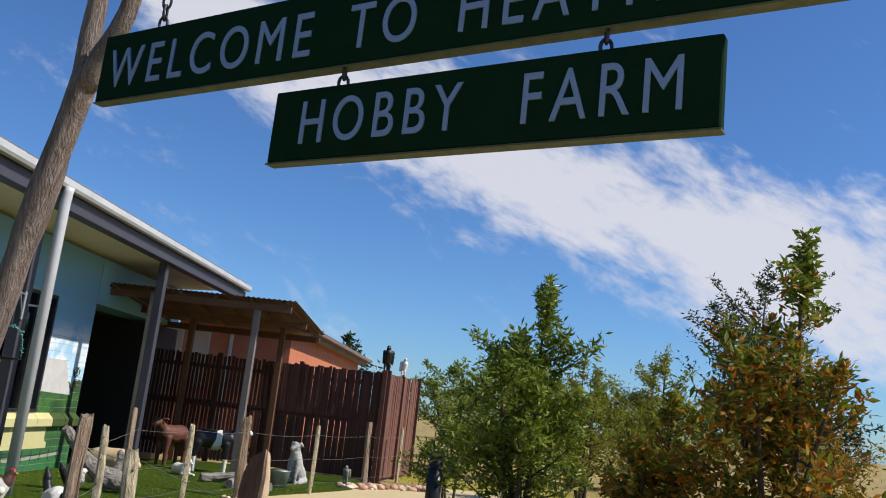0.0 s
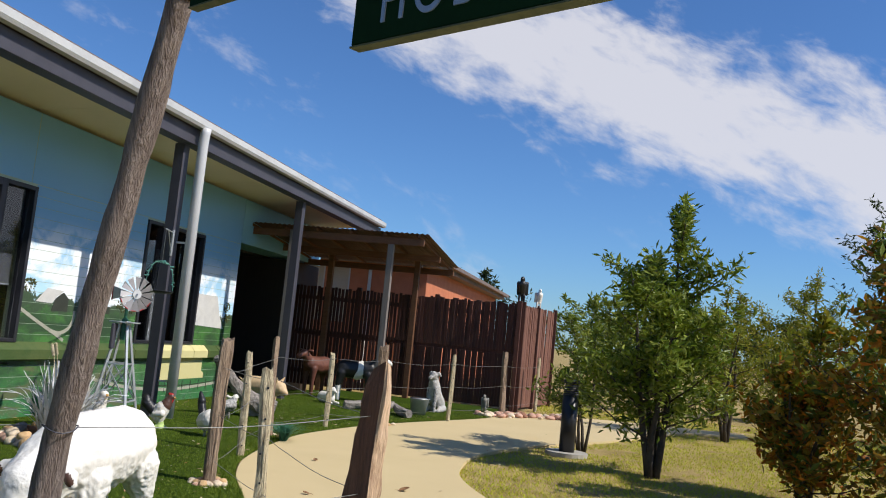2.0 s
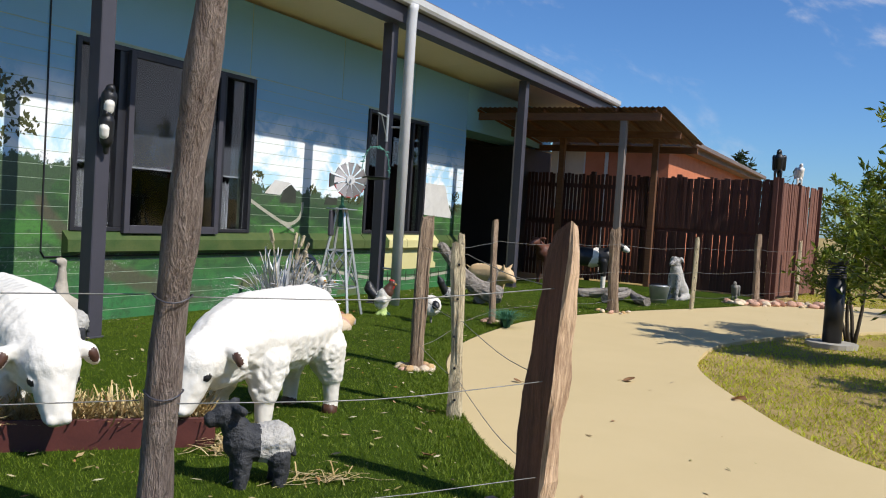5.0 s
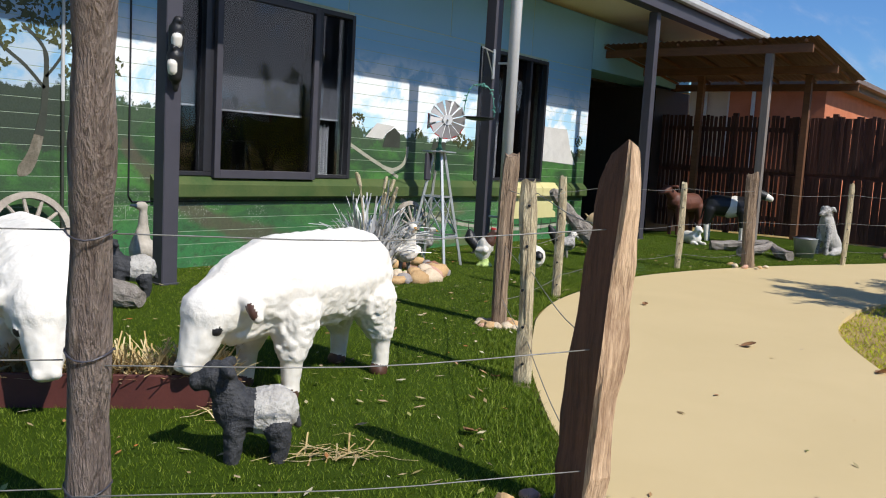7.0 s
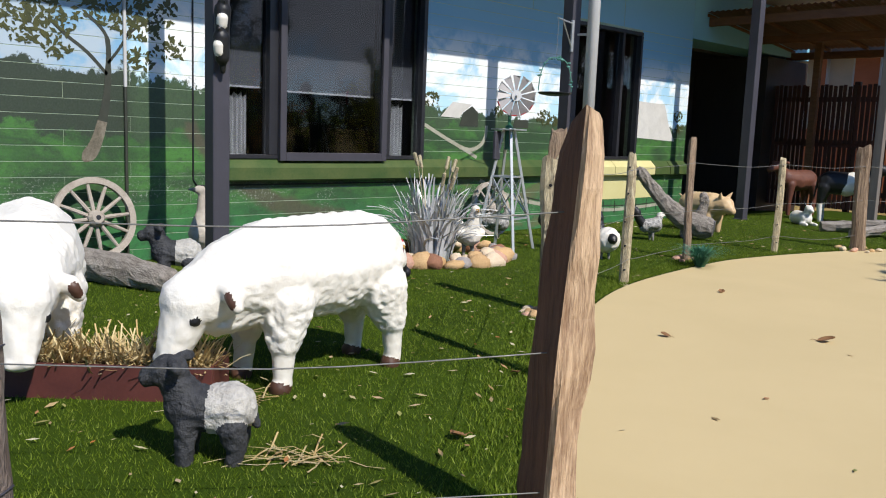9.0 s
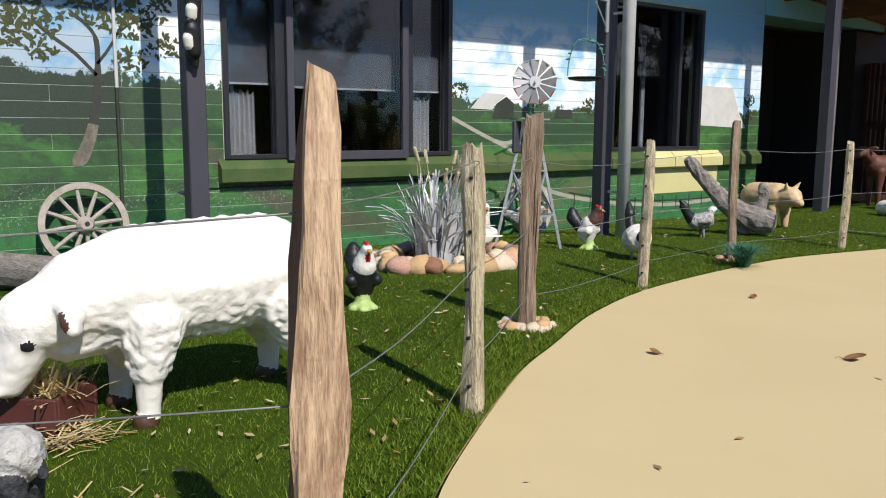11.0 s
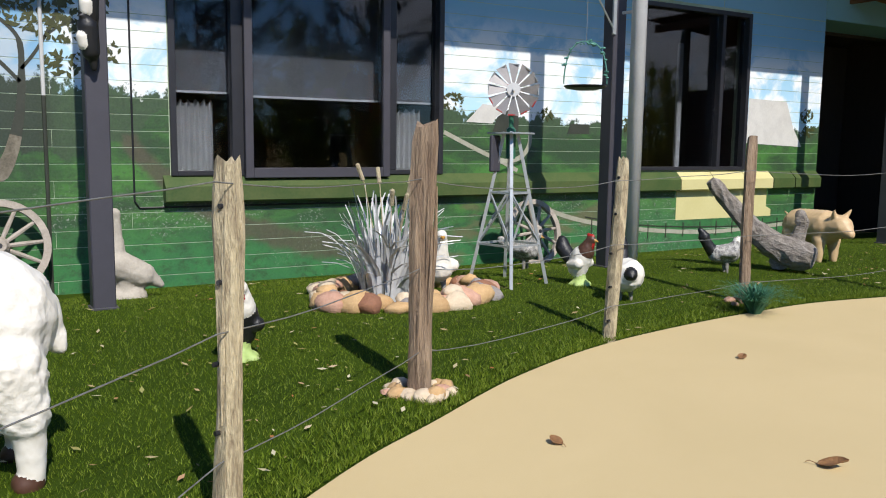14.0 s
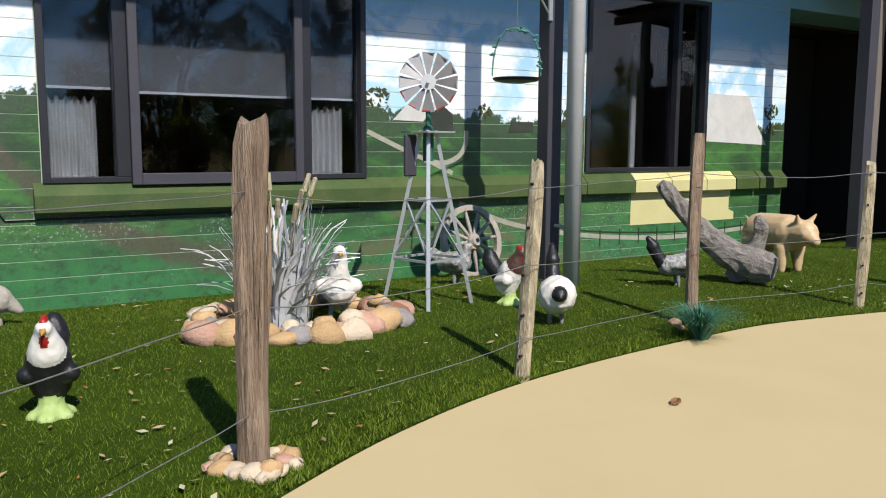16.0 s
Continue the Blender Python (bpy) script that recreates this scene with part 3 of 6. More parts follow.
wall_west = tagged(mesh_object("wall_west", wall, M_JOINT), "long boarded wall painted with a farm landscape mural", "wall", kind="structure")
# flat blue panels with open joints above the boards
cuts = [Y0, -0.2, 2.4, 4.9, 7.2, 9.55, 11.6, 13.75, Y1]
for a, b in zip(cuts, cuts[1:]):
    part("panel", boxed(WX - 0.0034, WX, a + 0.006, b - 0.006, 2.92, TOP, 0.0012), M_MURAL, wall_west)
# boards
PITCH = 0.1385
for k in range(23):
    z0 = -0.27 + k * PITCH
    z1 = z0 + PITCH - 0.0055
    spans, y = [], Y0
    for a, b, lo, hi in WINS:
        if z1 > lo - 0.02 and z0 < hi + 0.02:
            spans.append((y, a - 0.004))
            y = b + 0.004
    spans.append((y, Y1))
    for a, b in spans:
        while b - a > 0.05:
            e = b if b - a < 5.2 else a + 4.2 + 0.3 * ((k * 7) % 3)
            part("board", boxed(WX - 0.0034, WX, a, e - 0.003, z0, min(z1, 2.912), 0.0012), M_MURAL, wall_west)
            a = e
# ledge under the windows, with a sloping top
for a, b, m in [(6.86, 12.30, M_BELT), (12.31, 13.03, M_BELT), (13.04, 13.62, M_YELLOW), (13.63, 14.22, M_YELLOW), (14.23, 14.75, M_YELLOW), (14.77, 15.20, M_BELT), (15.22, 15.76, M_BELT)]:
    part("ledge", prism(bmesh.new(), [(WX + 0.001, 0.875), (WX + 0.10, 0.78), (WX + 0.10, 0.655), (WX + 0.075, 0.64), (WX + 0.001, 0.64)], "y", a, b), m, wall_west)
# yellow painted house front and its fence in the mural, proud of the boards
mural_art = []


def art(name, outline, mat, lift=0.003):
    mural_art.append(part(name, prism(bmesh.new(), outline, "x", WX - 0.002, WX + lift), mat, wall_west))


art("painted_house_wall", [(13.06, 0.27), (14.85, 0.27), (14.85, 0.36), (14.75, 0.40), (14.75, 0.638), (13.06, 0.638)], M_YELLOW)
art("painted_barn_roof", [(14.29, 1.24), (15.42, 1.20), (15.22, 1.45), (15.05, 1.80), (14.30, 1.82)], M_BARN)
art("painted_cottage_roof", [(9.95, 1.41), (10.28, 1.40), (10.33, 1.47), (10.50, 1.58), (10.15, 1.60)], M_BARN)
art("painted_cottage_wall", [(10.28, 1.30), (10.62, 1.30), (10.62, 1.48), (10.50, 1.56), (10.34, 1.47)], M_MURALDARK)
art("painted_shed", [(11.30, 1.31), (11.62, 1.31), (11.62, 1.42), (11.34, 1.42)], M_MURALDARK)


def art_line(name, pts, width, mat, lift=0.003):
    """A painted stroke along points (y, z)."""
    pts = [Vector((WX, y, z)) for y, z in pts]
    bm = bmesh.new()
    lower, upper = [], []
    for k, p in enumerate(pts):
        d = (pts[min(k + 1, len(pts) - 1)] - pts[max(k - 1, 0)]).normalized()
        s = Vector((0, -d.z, d.y)) * (width if not isinstance(width, (list, tuple)) else width[k]) / 2
        lower.append((p.y - s.y, p.z - s.z)), upper.append((p.y + s.y, p.z + s.z))
    for k in range(len(pts) - 1):
        prism(bm, [lower[k], lower[k + 1], upper[k + 1], upper[k]], "x", WX - 0.002, WX + lift)
    mural_art.append(part(name, bm, mat, wall_west))


art_line("painted_track", smooth_line([(9.68, 1.30), (10.05, 1.14), (10.4, 1.0), (10.62, 0.90)], 4), 0.045, M_MURALPALE)
art_line("painted_track", smooth_line([(10.3, 1.035), (10.5, 1.0), (10.68, 1.06), (10.77, 1.18), (10.78, 1.32)], 4), 0.05, M_MURALPALE, 0.0045)
art_line("painted_track", smooth_line([(10.7, 0.60), (11.3, 0.38), (12.0, 0.24), (12.9, 0.14), (13.9, 0.10), (15.4, 0.16)], 5), 0.05, M_MURALPALE)
art_line("painted_wire_fence", smooth_line([(11.6, 0.36), (12.4, 0.24), (13.3, 0.18), (14.4, 0.16), (15.6, 0.22)], 4), 0.012, M_MURALDARK, 0.006)
for k in range(13):
    y = 11.7 + 0.3 * k
    art_line("painted_fence_picket", [(y, 0.06 + 0.1 * max(0, 12.6 - y)), (y, 0.24 + 0.1 * max(0, 12.6 - y))], 0.014, M_MURALDARK, 0.006)
# painted gum tree
art_line("painted_trunk", smooth_line([(5.74, 1.2), (5.78, 1.4), (5.8, 1.65), (5.8, 1.92), (5.72, 2.05), (5.6, 2.14)], 4), [0.09, 0.085, 0.08, 0.075, 0.07] + [0.06] * 4 + [0.045] * 4 + [0.03] * 8, M_MURALDARK)
art_line("painted_trunk", smooth_line([(5.56, 0.84), (5.64, 0.93), (5.70, 1.06), (5.74, 1.2)], 4), [0.03, 0.07, 0.11, 0.125, 0.12, 0.115, 0.11, 0.105, 0.1, 0.1, 0.095, 0.09, 0.09], M_MURALBARK)
art_line("painted_branch", smooth_line([(5.79, 1.62), (5.62, 1.80), (5.43, 1.94), (5.3, 2.06)], 4), 0.03, M_MURALDARK)
art_line("painted_branch", smooth_line([(5.8, 1.72), (5.9, 1.85), (6.0, 2.02), (6.08, 2.2)], 4), 0.025, M_MURALDARK)
art_line("painted_branch", smooth_line([(5.98, 1.98), (6.1, 2.08), (6.3, 2.14)], 4), 0.02, M_MURALDARK)
rnd = random.Random(11)
for cy, cz, r in [(5.3, 2.05, 0.2), (5.12, 1.98, 0.19), (5.36, 1.8, 0.1), (5.02, 2.2, 0.26), (5.55, 2.25, 0.2), (5.88, 2.12, 0.15), (6.1, 1.78, 0.12), (6.12, 2.05, 0.14), (6.38, 1.9, 0.14), (6.25, 2.22, 0.2), (5.85, 2.35, 0.25), (4.7, 2.1, 0.22), (15.5, 1.62, 0.12), (15.55, 1.42, 0.1), (9.78, 1.62, 0.11), (11.95, 1.46, 0.13), (12.15, 1.42, 0.1), (11.0, 1.52, 0.07)]:
    lb = bmesh.new()
    for _ in range(int(75 * (r / 0.2) ** 1.4) + 6):
        a, d, s = rnd.uniform(0, 6.28), r * math.sqrt(rnd.random()), rnd.uniform(0.015, 0.042)
        y, z, t, up = cy + d * math.cos(a) * 1.2, cz + d * math.sin(a) * 0.8, rnd.uniform(0, 3), 0.004 + 0.003 * rnd.random()
        u, v = math.cos(t) * s, math.sin(t) * s
        prism(lb, [(y - u, z - v), (y + v * 0.45, z - u * 0.45), (y + u, z + v), (y - v * 0.45, z + u * 0.45)], "x", WX - 0.002, WX + up)
    part("painted_leaves", lb, M_MURALLEAF, wall_west)
# surface conduits
for pts in ([(6.62, 3.8), (6.62, 0.66), (6.66, 0.60), (9.6, 0.60)],):
    tb = tubed([(WX + 0.008, y, z) for y, z in pts], 0.009, 6)
    tagged(mesh_object("wall_conduit", tb, M_BLACK), "thin dark conduit fixed along the mural wall", "conduit", kind="structure")
# Pipe added to stand for a strip of sun between two shadows.
wp = holder("wall_pipe", pose(0, 0, 0), "thin upright pipe added for a sunlit strip on the mural", "pipe", kind="structure")
part("upper_length", tubed([(WX + 0.018, 5.95, 1.52), (WX + 0.018, 5.95, 3.8)], 0.016, 8), M_PIPE, wp, "pale length coloured as sunlit wall")
part("lower_length", tubed([(WX + 0.018, 5.95, -0.1), (WX + 0.018, 5.95, 1.518)], 0.016, 8), M_MURALDARK, wp, "dark green length below the sunlit strip")


def window(name, y0, y1, z0, z1, cells, label):
    """A black framed window with panes, blinds and curtains before a dark room. cells: rows of (y0, y1, sash proud of the frame, blind's lower edge, curtain)."""
    w = holder(name, pose(0, 0, 0), label, "window", kind="structure")
    fr = bmesh.new()
    d = 0.055
    box(fr, WX - 0.12, WX + 0.03, y0, y0 + d, z0, z1, 0.004)
    box(fr, WX - 0.12, WX + 0.03, y1 - d, y1, z0, z1, 0.004)
    box(fr, WX - 0.12, WX + 0.03, y0 + d, y1 - d, z1 - d, z1, 0.004)
    box(fr, WX - 0.12, WX + 0.03, y0 + d, y1 - d, z0, z0 + d * 0.8, 0.004)
    for a, b in zip(cells, cells[1:]):
        box(fr, WX - 0.12, WX + 0.025, a[1], b[0], z0 + d * 0.8, z1 - d, 0.004)
    part("window_frame", fr, M_FRAME, w)
    for a, b, proud, blind, drape in cells:
        x = WX - 0.06
        if proud:
            x = WX + 0.05
            sb = bmesh.new()
            for q in ((a - 0.03, a + 0.045, z0 - 0.02, z1 - 0.03), (b - 0.045, b + 0.03, z0 - 0.02, z1 - 0.03)):
                box(sb, WX + 0.026, WX + 0.085, *q, 0.004)
            box(sb, WX + 0.026, WX + 0.085, a + 0.045, b - 0.045, z0 - 0.02, z0 + 0.07, 0.004)
            box(sb, WX + 0.026, WX + 0.085, a + 0.045, b - 0.045, z1 - 0.1, z1 - 0.03, 0.004)
            part("sash", sb, M_STEEL, w)
        gl = part("pane", boxed(x - 0.004, x + 0.004, a + 0.002, b - 0.002, z0 + 0.045, z1 - 0.056), M_GLASS, w)
        gl.visible_shadow = False
        if blind:
            part("roller_blind", boxed(WX - 0.19, WX - 0.185, a - 0.02, b + 0.02, blind, z1), M_BLIND, w)
            part("blind_rail", boxed(WX - 0.195, WX - 0.178, a - 0.02, b + 0.02, blind - 0.02, blind), M_PIPE, w)
        if drape:
            cb = bmesh.new()
            ys = np.linspace(drape[0], drape[1], 34)
            lo = [cb.verts.new((WX - 0.27 + 0.025 * math.sin(k * 1.3), y, z0 - 0.1)) for k, y in enumerate(ys)]
            hi = [cb.verts.new((WX - 0.27 + 0.025 * math.sin(k * 1.3), y, blind - 0.06 - 0.05 * abs(math.sin(k * 0.5)))) for k, y in enumerate(ys)]
            for k in range(33):
                cb.faces.new((lo[k], lo[k + 1], hi[k + 1], hi[k]))
            part("curtain", cb, M_CURTAIN, w, smooth=True)
    return w


window("window_1", 6.93, 9.66, 0.87, 2.88, [(6.985, 7.47, False, 1.62, (7.02, 7.38)), (7.60, 8.99, True, 1.60, None), (9.12, 9.605, False, 1.60, (9.15, 9.56))], "wide black window with grey blinds and curtains")
window("window_2", 12.34, 14.26, 0.89, 2.88, [(12.395, 13.72, False, 0, None), (13.78, 14.205, False, 0, None)], "black window before a dark room")
# the rooms behind, coloured near black to read as unlit
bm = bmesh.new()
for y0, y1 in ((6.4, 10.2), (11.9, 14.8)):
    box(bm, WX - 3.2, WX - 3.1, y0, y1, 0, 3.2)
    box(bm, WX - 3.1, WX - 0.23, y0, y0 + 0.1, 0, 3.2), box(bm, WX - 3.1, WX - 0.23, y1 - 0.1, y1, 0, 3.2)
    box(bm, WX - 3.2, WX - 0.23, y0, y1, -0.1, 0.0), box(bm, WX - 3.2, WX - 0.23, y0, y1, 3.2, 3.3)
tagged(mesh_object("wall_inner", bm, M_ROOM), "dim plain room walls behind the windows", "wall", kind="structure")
# upright blinds edge and a dark cabinet seen through the second window
tagged(mesh_object("curtain", boxed(WX - 0.45, WX - 0.40, 13.42, 13.5, 0.7, 2.5, 0.01), M_CURTAIN), "narrow grey gathered curtain behind dark glass", "curtain")

# end of the wall: return, dark doorway, wall beyond
bm = bmesh.new()
box(bm, WX - 0.75, WX, Y1 + 0.001, 20.4, 2.95, TOP)
tagged(mesh_object("wall_end", bm, M_PALEBLUE), "blue painted wall above the dark doorway", "wall", kind="structure")
# Recess surfaces take the near-black door colour to stand for deep shade.
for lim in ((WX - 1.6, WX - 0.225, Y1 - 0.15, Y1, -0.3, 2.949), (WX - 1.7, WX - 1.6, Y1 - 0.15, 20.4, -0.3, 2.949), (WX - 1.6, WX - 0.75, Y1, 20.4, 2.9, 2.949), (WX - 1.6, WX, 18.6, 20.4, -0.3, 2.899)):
    tagged(mesh_object("wall_recess", boxed(*lim), M_DOORSHADE), "doorway recess lining coloured near black for its shade", "wall", kind="structure")
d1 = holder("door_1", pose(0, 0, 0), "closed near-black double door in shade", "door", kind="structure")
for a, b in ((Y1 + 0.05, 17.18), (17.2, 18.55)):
    part("door_leaf", boxed(WX - 1.58, WX - 1.52, a, b, 0.0, 2.88, 0.005), M_DOORSHADE, d1)
part("door_handle", tubed([(WX - 1.51, 17.1, 0.95), (WX - 1.47, 17.1, 1.0), (WX - 1.47, 17.1, 1.2), (WX - 1.51, 17.1, 1.25)], 0.012, 6), M_GALV, d1)

# roof, soffit, fascia, gutter
EX = -5.36
bm = bmesh.new()
RY0, RY1 = -4.0, 20.2
for k, (a, b) in enumerate([(RY0, 0.0), (0.0, 2.4), (2.4, 4.8), (4.8, 7.2), (7.2, 9.6), (9.6, 12.0), (12.0, 14.4), (14.4, 16.8), (16.8, RY1)]):
    prism(bm, [(WX - 1.0, TOP + 0.0), (EX - 0.23, 3.99), (EX - 0.23, 4.002), (WX - 1.0, TOP + 0.012)], "y", a + 0.006, b - 0.006)
tagged(mesh_object("ceiling", bm, M_SOFFIT), "cream sheeted soffit under the eaves", "soffit", kind="structure")
bm = bmesh.new()
prism(bm, [(WX - 4.0, 3.9), (EX, 4.03), (EX, 4.2), (WX - 4.0, 4.6)], "y", RY0, RY1)
tagged(mesh_object("roof", bm, M_ROOF), "low pitched grey metal verandah roof", "roof", kind="structure")
bm = bmesh.new()
box(bm, -5.60, -5.38, RY0, RY1, 3.78, 4.0, 0.004)
tagged(mesh_object("trim", bm, M_STEEL), "charcoal verandah beam and fascia under the roof edge", "beam", kind="structure")
gut = tagged(mesh_object("gutter", prism(bmesh.new(), [(EX - 0.008, 4.01), (EX + 0.09, 4.01), (EX + 0.115, 4.05), (EX + 0.115, 4.13), (EX + 0.10, 4.14), (EX - 0.008, 4.15)], "y", RY0, RY1), M_GUTTER), "pale grey roof gutter along the verandah", "gutter", kind="structure")
for y in (1.45, 6.14, 10.72, 15.30):
    c = holder("verandah_column", pose(-5.58, y, 0), "square charcoal painted steel verandah column", "column", "verandah columns")
    part("shaft", boxed(-0.075, 0.075, -0.075, 0.075, -0.02, 3.785, 0.008), M_STEEL, c)
    part("base_plate", boxed(-0.09, 0.09, -0.09, 0.09, 0.0, 0.03, 0.004), M_STEEL, c)
dp = holder("downpipe", pose(-5.28, 10.74, 0), "round pale grey downpipe beside the column", "downpipe")
part("pipe", tubed([(0, 0, -0.02), (0, 0, 3.8), (0.01, 0, 3.95), (0.02, 0, 4.03)], 0.07, 14), M_PIPE, dp, smooth=True)
for z in (0.5, 2.4):
    part("clip", tubed([(-0.2, -0.02, z), (-0.1, 0, z), (0.0, 0, z)], 0.014, 6), M_PIPE, dp)

# the side of the place behind and beyond, unseen but for reflections
bm = bmesh.new()
box(bm, 16, 16.4, -20, 0, -0.1, 4.2)
box(bm, 15.6, 20, -20.3, 0.3, 4.2, 4.5)
tagged(mesh_object("wall_east", bm, M_HOUSE), "plain brick wall across the yard", "wall", kind="structure")

# ---- pergola ----
pg = holder("pergola", pose(0, 0, 0), "brown timber lean-to shelter with rusty corrugated roof", "pergola")
PX0, PX1, PY0, PY1 = -7.05, -3.30, 16.3, 19.6


def roof_z(y):
    return 3.40 - 0.09 * (y - PY0)


bm = bmesh.new()
waves = 150
grid = []
for y in (PY0 - 0.12, PY1 + 0.1):
    grid.append([bm.verts.new((PX0 - 0.05 + (PX1 - PX0 + 0.15) * k / waves, y, roof_z(y) + 0.02 + 0.012 * math.sin(k * math.pi / 2))) for k in range(waves + 1)])
for k in range(waves):
    bm.faces.new((grid[0][k], grid[0][k + 1], grid[1][k + 1], grid[1][k]))
ext = bmesh.ops.extrude_face_region(bm, geom=bm.faces[:])
bmesh.ops.translate(bm, vec=(0, 0, 0.006), verts=[v for v in ext["geom"] if isinstance(v, bmesh.types.BMVert)])
part("roof", bm, M_TIN, pg, "rusty corrugated metal roof")
for y in (PY0, 17.95, PY1):
    part("beam", boxed(PX0, PX1, y - 0.03, y + 0.03, roof_z(y) - 0.2, roof_z(y) - 0.06, 0.004), M_TIMBER, pg)
for k in range(6):
    x = PX0 + 0.1 + k * (PX1 - PX0 - 0.2) / 5
    rb = bmesh.new()
    box(rb, x - 0.025, x + 0.025, PY0 - 0.1, PY1 + 0.1, -0.05, 0.0, 0.003)
    for v in rb.verts:
        v.co.z += roof_z(v.co.y) + 0.0
    part("rafter", rb, M_TIMBER, pg)
for x, y, m in ((-6.05, 16.25, M_GREYWOOD), (-3.98, 16.34, M_GREYWOOD), (-6.05, 18.75, M_TIMBER), (-3.98, 18.75, M_TIMBER)):
    part("post", boxed(x - 0.06, x + 0.06, y - 0.06, y + 0.06, -0.05, roof_z(y) - 0.06, 0.006), m, pg)

# ---- slatted fence ----
sf = holder("slatted_fence", pose(0, 0, 0), "tall red-brown timber fence of upright slats", "fence")
slat_a = boxed(-0.033, 0.033, -0.011, 0.011, 0, 1.0, 0.003)
slat_mesh = bpy.data.meshes.new("slat")
slat_a.to_mesh(slat_mesh), slat_a.free()
slat_mesh.materials.append(M_SLAT)
rnd = random.Random(3)


# Slats of the sun-facing return take the lighter, sunlit colour.
slat_mesh_sunlit = slat_mesh.copy()
slat_mesh_sunlit.materials[0] = M_SLATSUNLIT


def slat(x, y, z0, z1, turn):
    ob = new("slat", slat_mesh_sunlit if turn > 30 else slat_mesh)
    ob.parent = sf
    ob.matrix_world = pose(x, y, z0, rnd.uniform(-0.6, 0.6), rnd.uniform(-0.5, 0.5), turn) @ Matrix.Diagonal((1, 1, z1 - z0, 1))


FA, FB, FC = Vector((-7.4, 19.05, 0)), Vector((-1.62, 18.85, 0)), Vector((-1.02, 21.9, 0))
FM = FA.lerp(FB, 0.52)
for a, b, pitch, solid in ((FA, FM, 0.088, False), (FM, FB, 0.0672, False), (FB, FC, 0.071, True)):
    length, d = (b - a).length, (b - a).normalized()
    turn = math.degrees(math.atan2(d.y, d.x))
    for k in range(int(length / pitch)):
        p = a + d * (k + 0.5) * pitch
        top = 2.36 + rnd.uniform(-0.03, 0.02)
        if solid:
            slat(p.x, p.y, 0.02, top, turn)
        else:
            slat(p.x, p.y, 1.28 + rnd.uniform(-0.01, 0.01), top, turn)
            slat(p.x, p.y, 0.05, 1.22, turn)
    for z, h in ((0.32, 0.09), (1.2, 0.14), (2.05, 0.09)):
        rl = boxed(0, length, 0.014, 0.055, z, z + h, 0.003, m=pose(a.x, a.y, 0, 0, 0, turn))
        part("rail", rl, M_SLAT, sf)
for x, y in ((-7.3, 19.12), (-5.4, 19.07), (-3.5, 19.0), (-1.58, 18.83), (-1.5, 18.95), (-1.3, 20.4), (-1.0, 21.9)):
    part("post", boxed(x - 0.05, x + 0.05, y - 0.05, y + 0.05, -0.05, 2.42, 0.006), M_SLAT, sf)

# ---- neighbouring house ----
nh = holder("brick_house", pose(0, 0, 0), "orange brick house with cream blinds behind the fence", "house")
for x0, x1, z0, z1 in ((-13, -8.38, 0, 3.3), (-8.38, -7.54, 0, 1.6), (-8.38, -7.54, 3.26, 3.3), (-7.54, -7.44, 0, 3.3), (-7.44, -6.8, 0, 1.6), (-7.44, -6.8, 3.26, 3.3), (-6.8, -4.6, 0, 3.3)):
    part("wall", boxed(x0, x1, 22.5, 22.75, z0, z1), M_HOUSE, nh)
part("wall", boxed(-4.85, -4.6, 22.751, 36, 0, 3.3), M_HOUSE, nh)
for x0, x1 in ((-8.38, -7.54), (-7.44, -6.8)):
    wn = part("window", boxed(x0, x1, 22.6, 22.64, 1.6, 3.26), M_CREAM, nh, "window with a cream blind")
    part("frame", boxed(x0, x0 + 0.05, 22.52, 22.6, 1.6, 3.26), M_PIPE, wn)
    part("frame", boxed(x1 - 0.05, x1, 22.52, 22.6, 1.6, 3.26), M_PIPE, wn)
for x in (-6.2,):
    part("downpipe", tubed([(x, 22.42, 0), (x, 22.42, 3.25)], 0.05, 8), M_GUTTER, nh)
part("roof", prism(bmesh.new(), [(-13.4, 3.42), (-4.2, 3.42), (-4.2, 3.52), (-8.8, 4.05), (-13.4, 3.52)], "y", 22.0, 36.4), M_ROOF, nh)
part("eave_lining", boxed(-13.3, -4.25, 22.05, 36.3, 3.3, 3.418), M_ROOF, nh)
part("gutter", boxed(-4.199, -4.08, 22.0, 36.4, 3.42, 3.54, 0.01), M_ROOF, nh)

# ---- sign gate ----
SD = Vector((0.88, -0.475, 0))
SN = math.degrees(math.atan2(SD.y, SD.x))
gt = holder("gate_trunk", pose(-1.74, 3.345, 0), "rough forked grey-brown tree trunk gate upright", "gate post", "sign gate uprights")


def leaning(s, z):
    return (SD.x * s, SD.y * s, z)


tr = [leaning(s, z) for s, z in ((0, -0.1), (0.02, 0.3), (0.06, 0.6), (0.10, 0.9), (0.185, 1.2), (0.26, 1.5), (0.35, 1.8), (0.43, 2.1), (0.515, 2.4), (0.60, 2.72))]
part("trunk", tubed(smooth_line(tr, 4), [0.064 - 0.0004 * k + 0.004 * math.sin(k * 0.9) for k in range(37)], 14, 0.06, 1), M_BARK, gt, smooth=True)
part("branch", tubed(smooth_line([leaning(s, z) for s, z in ((0.59, 2.68), (0.575, 2.85), (0.58, 3.05), (0.59, 3.3))], 3), [0.045, 0.043, 0.042, 0.04, 0.04, 0.038, 0.036, 0.034, 0.032, 0.03], 10, 0.05, 2), M_BARK, gt, smooth=True)
part("branch", tubed(smooth_line([leaning(s, z) for s, z in ((0.60, 2.68), (0.68, 2.80), (0.77, 2.95), (0.83, 3.2))], 3), [0.05, 0.046, 0.044, 0.042, 0.04, 0.038, 0.036, 0.034, 0.032, 0.03], 10, 0.05, 3), M_BARK, gt, smooth=True)
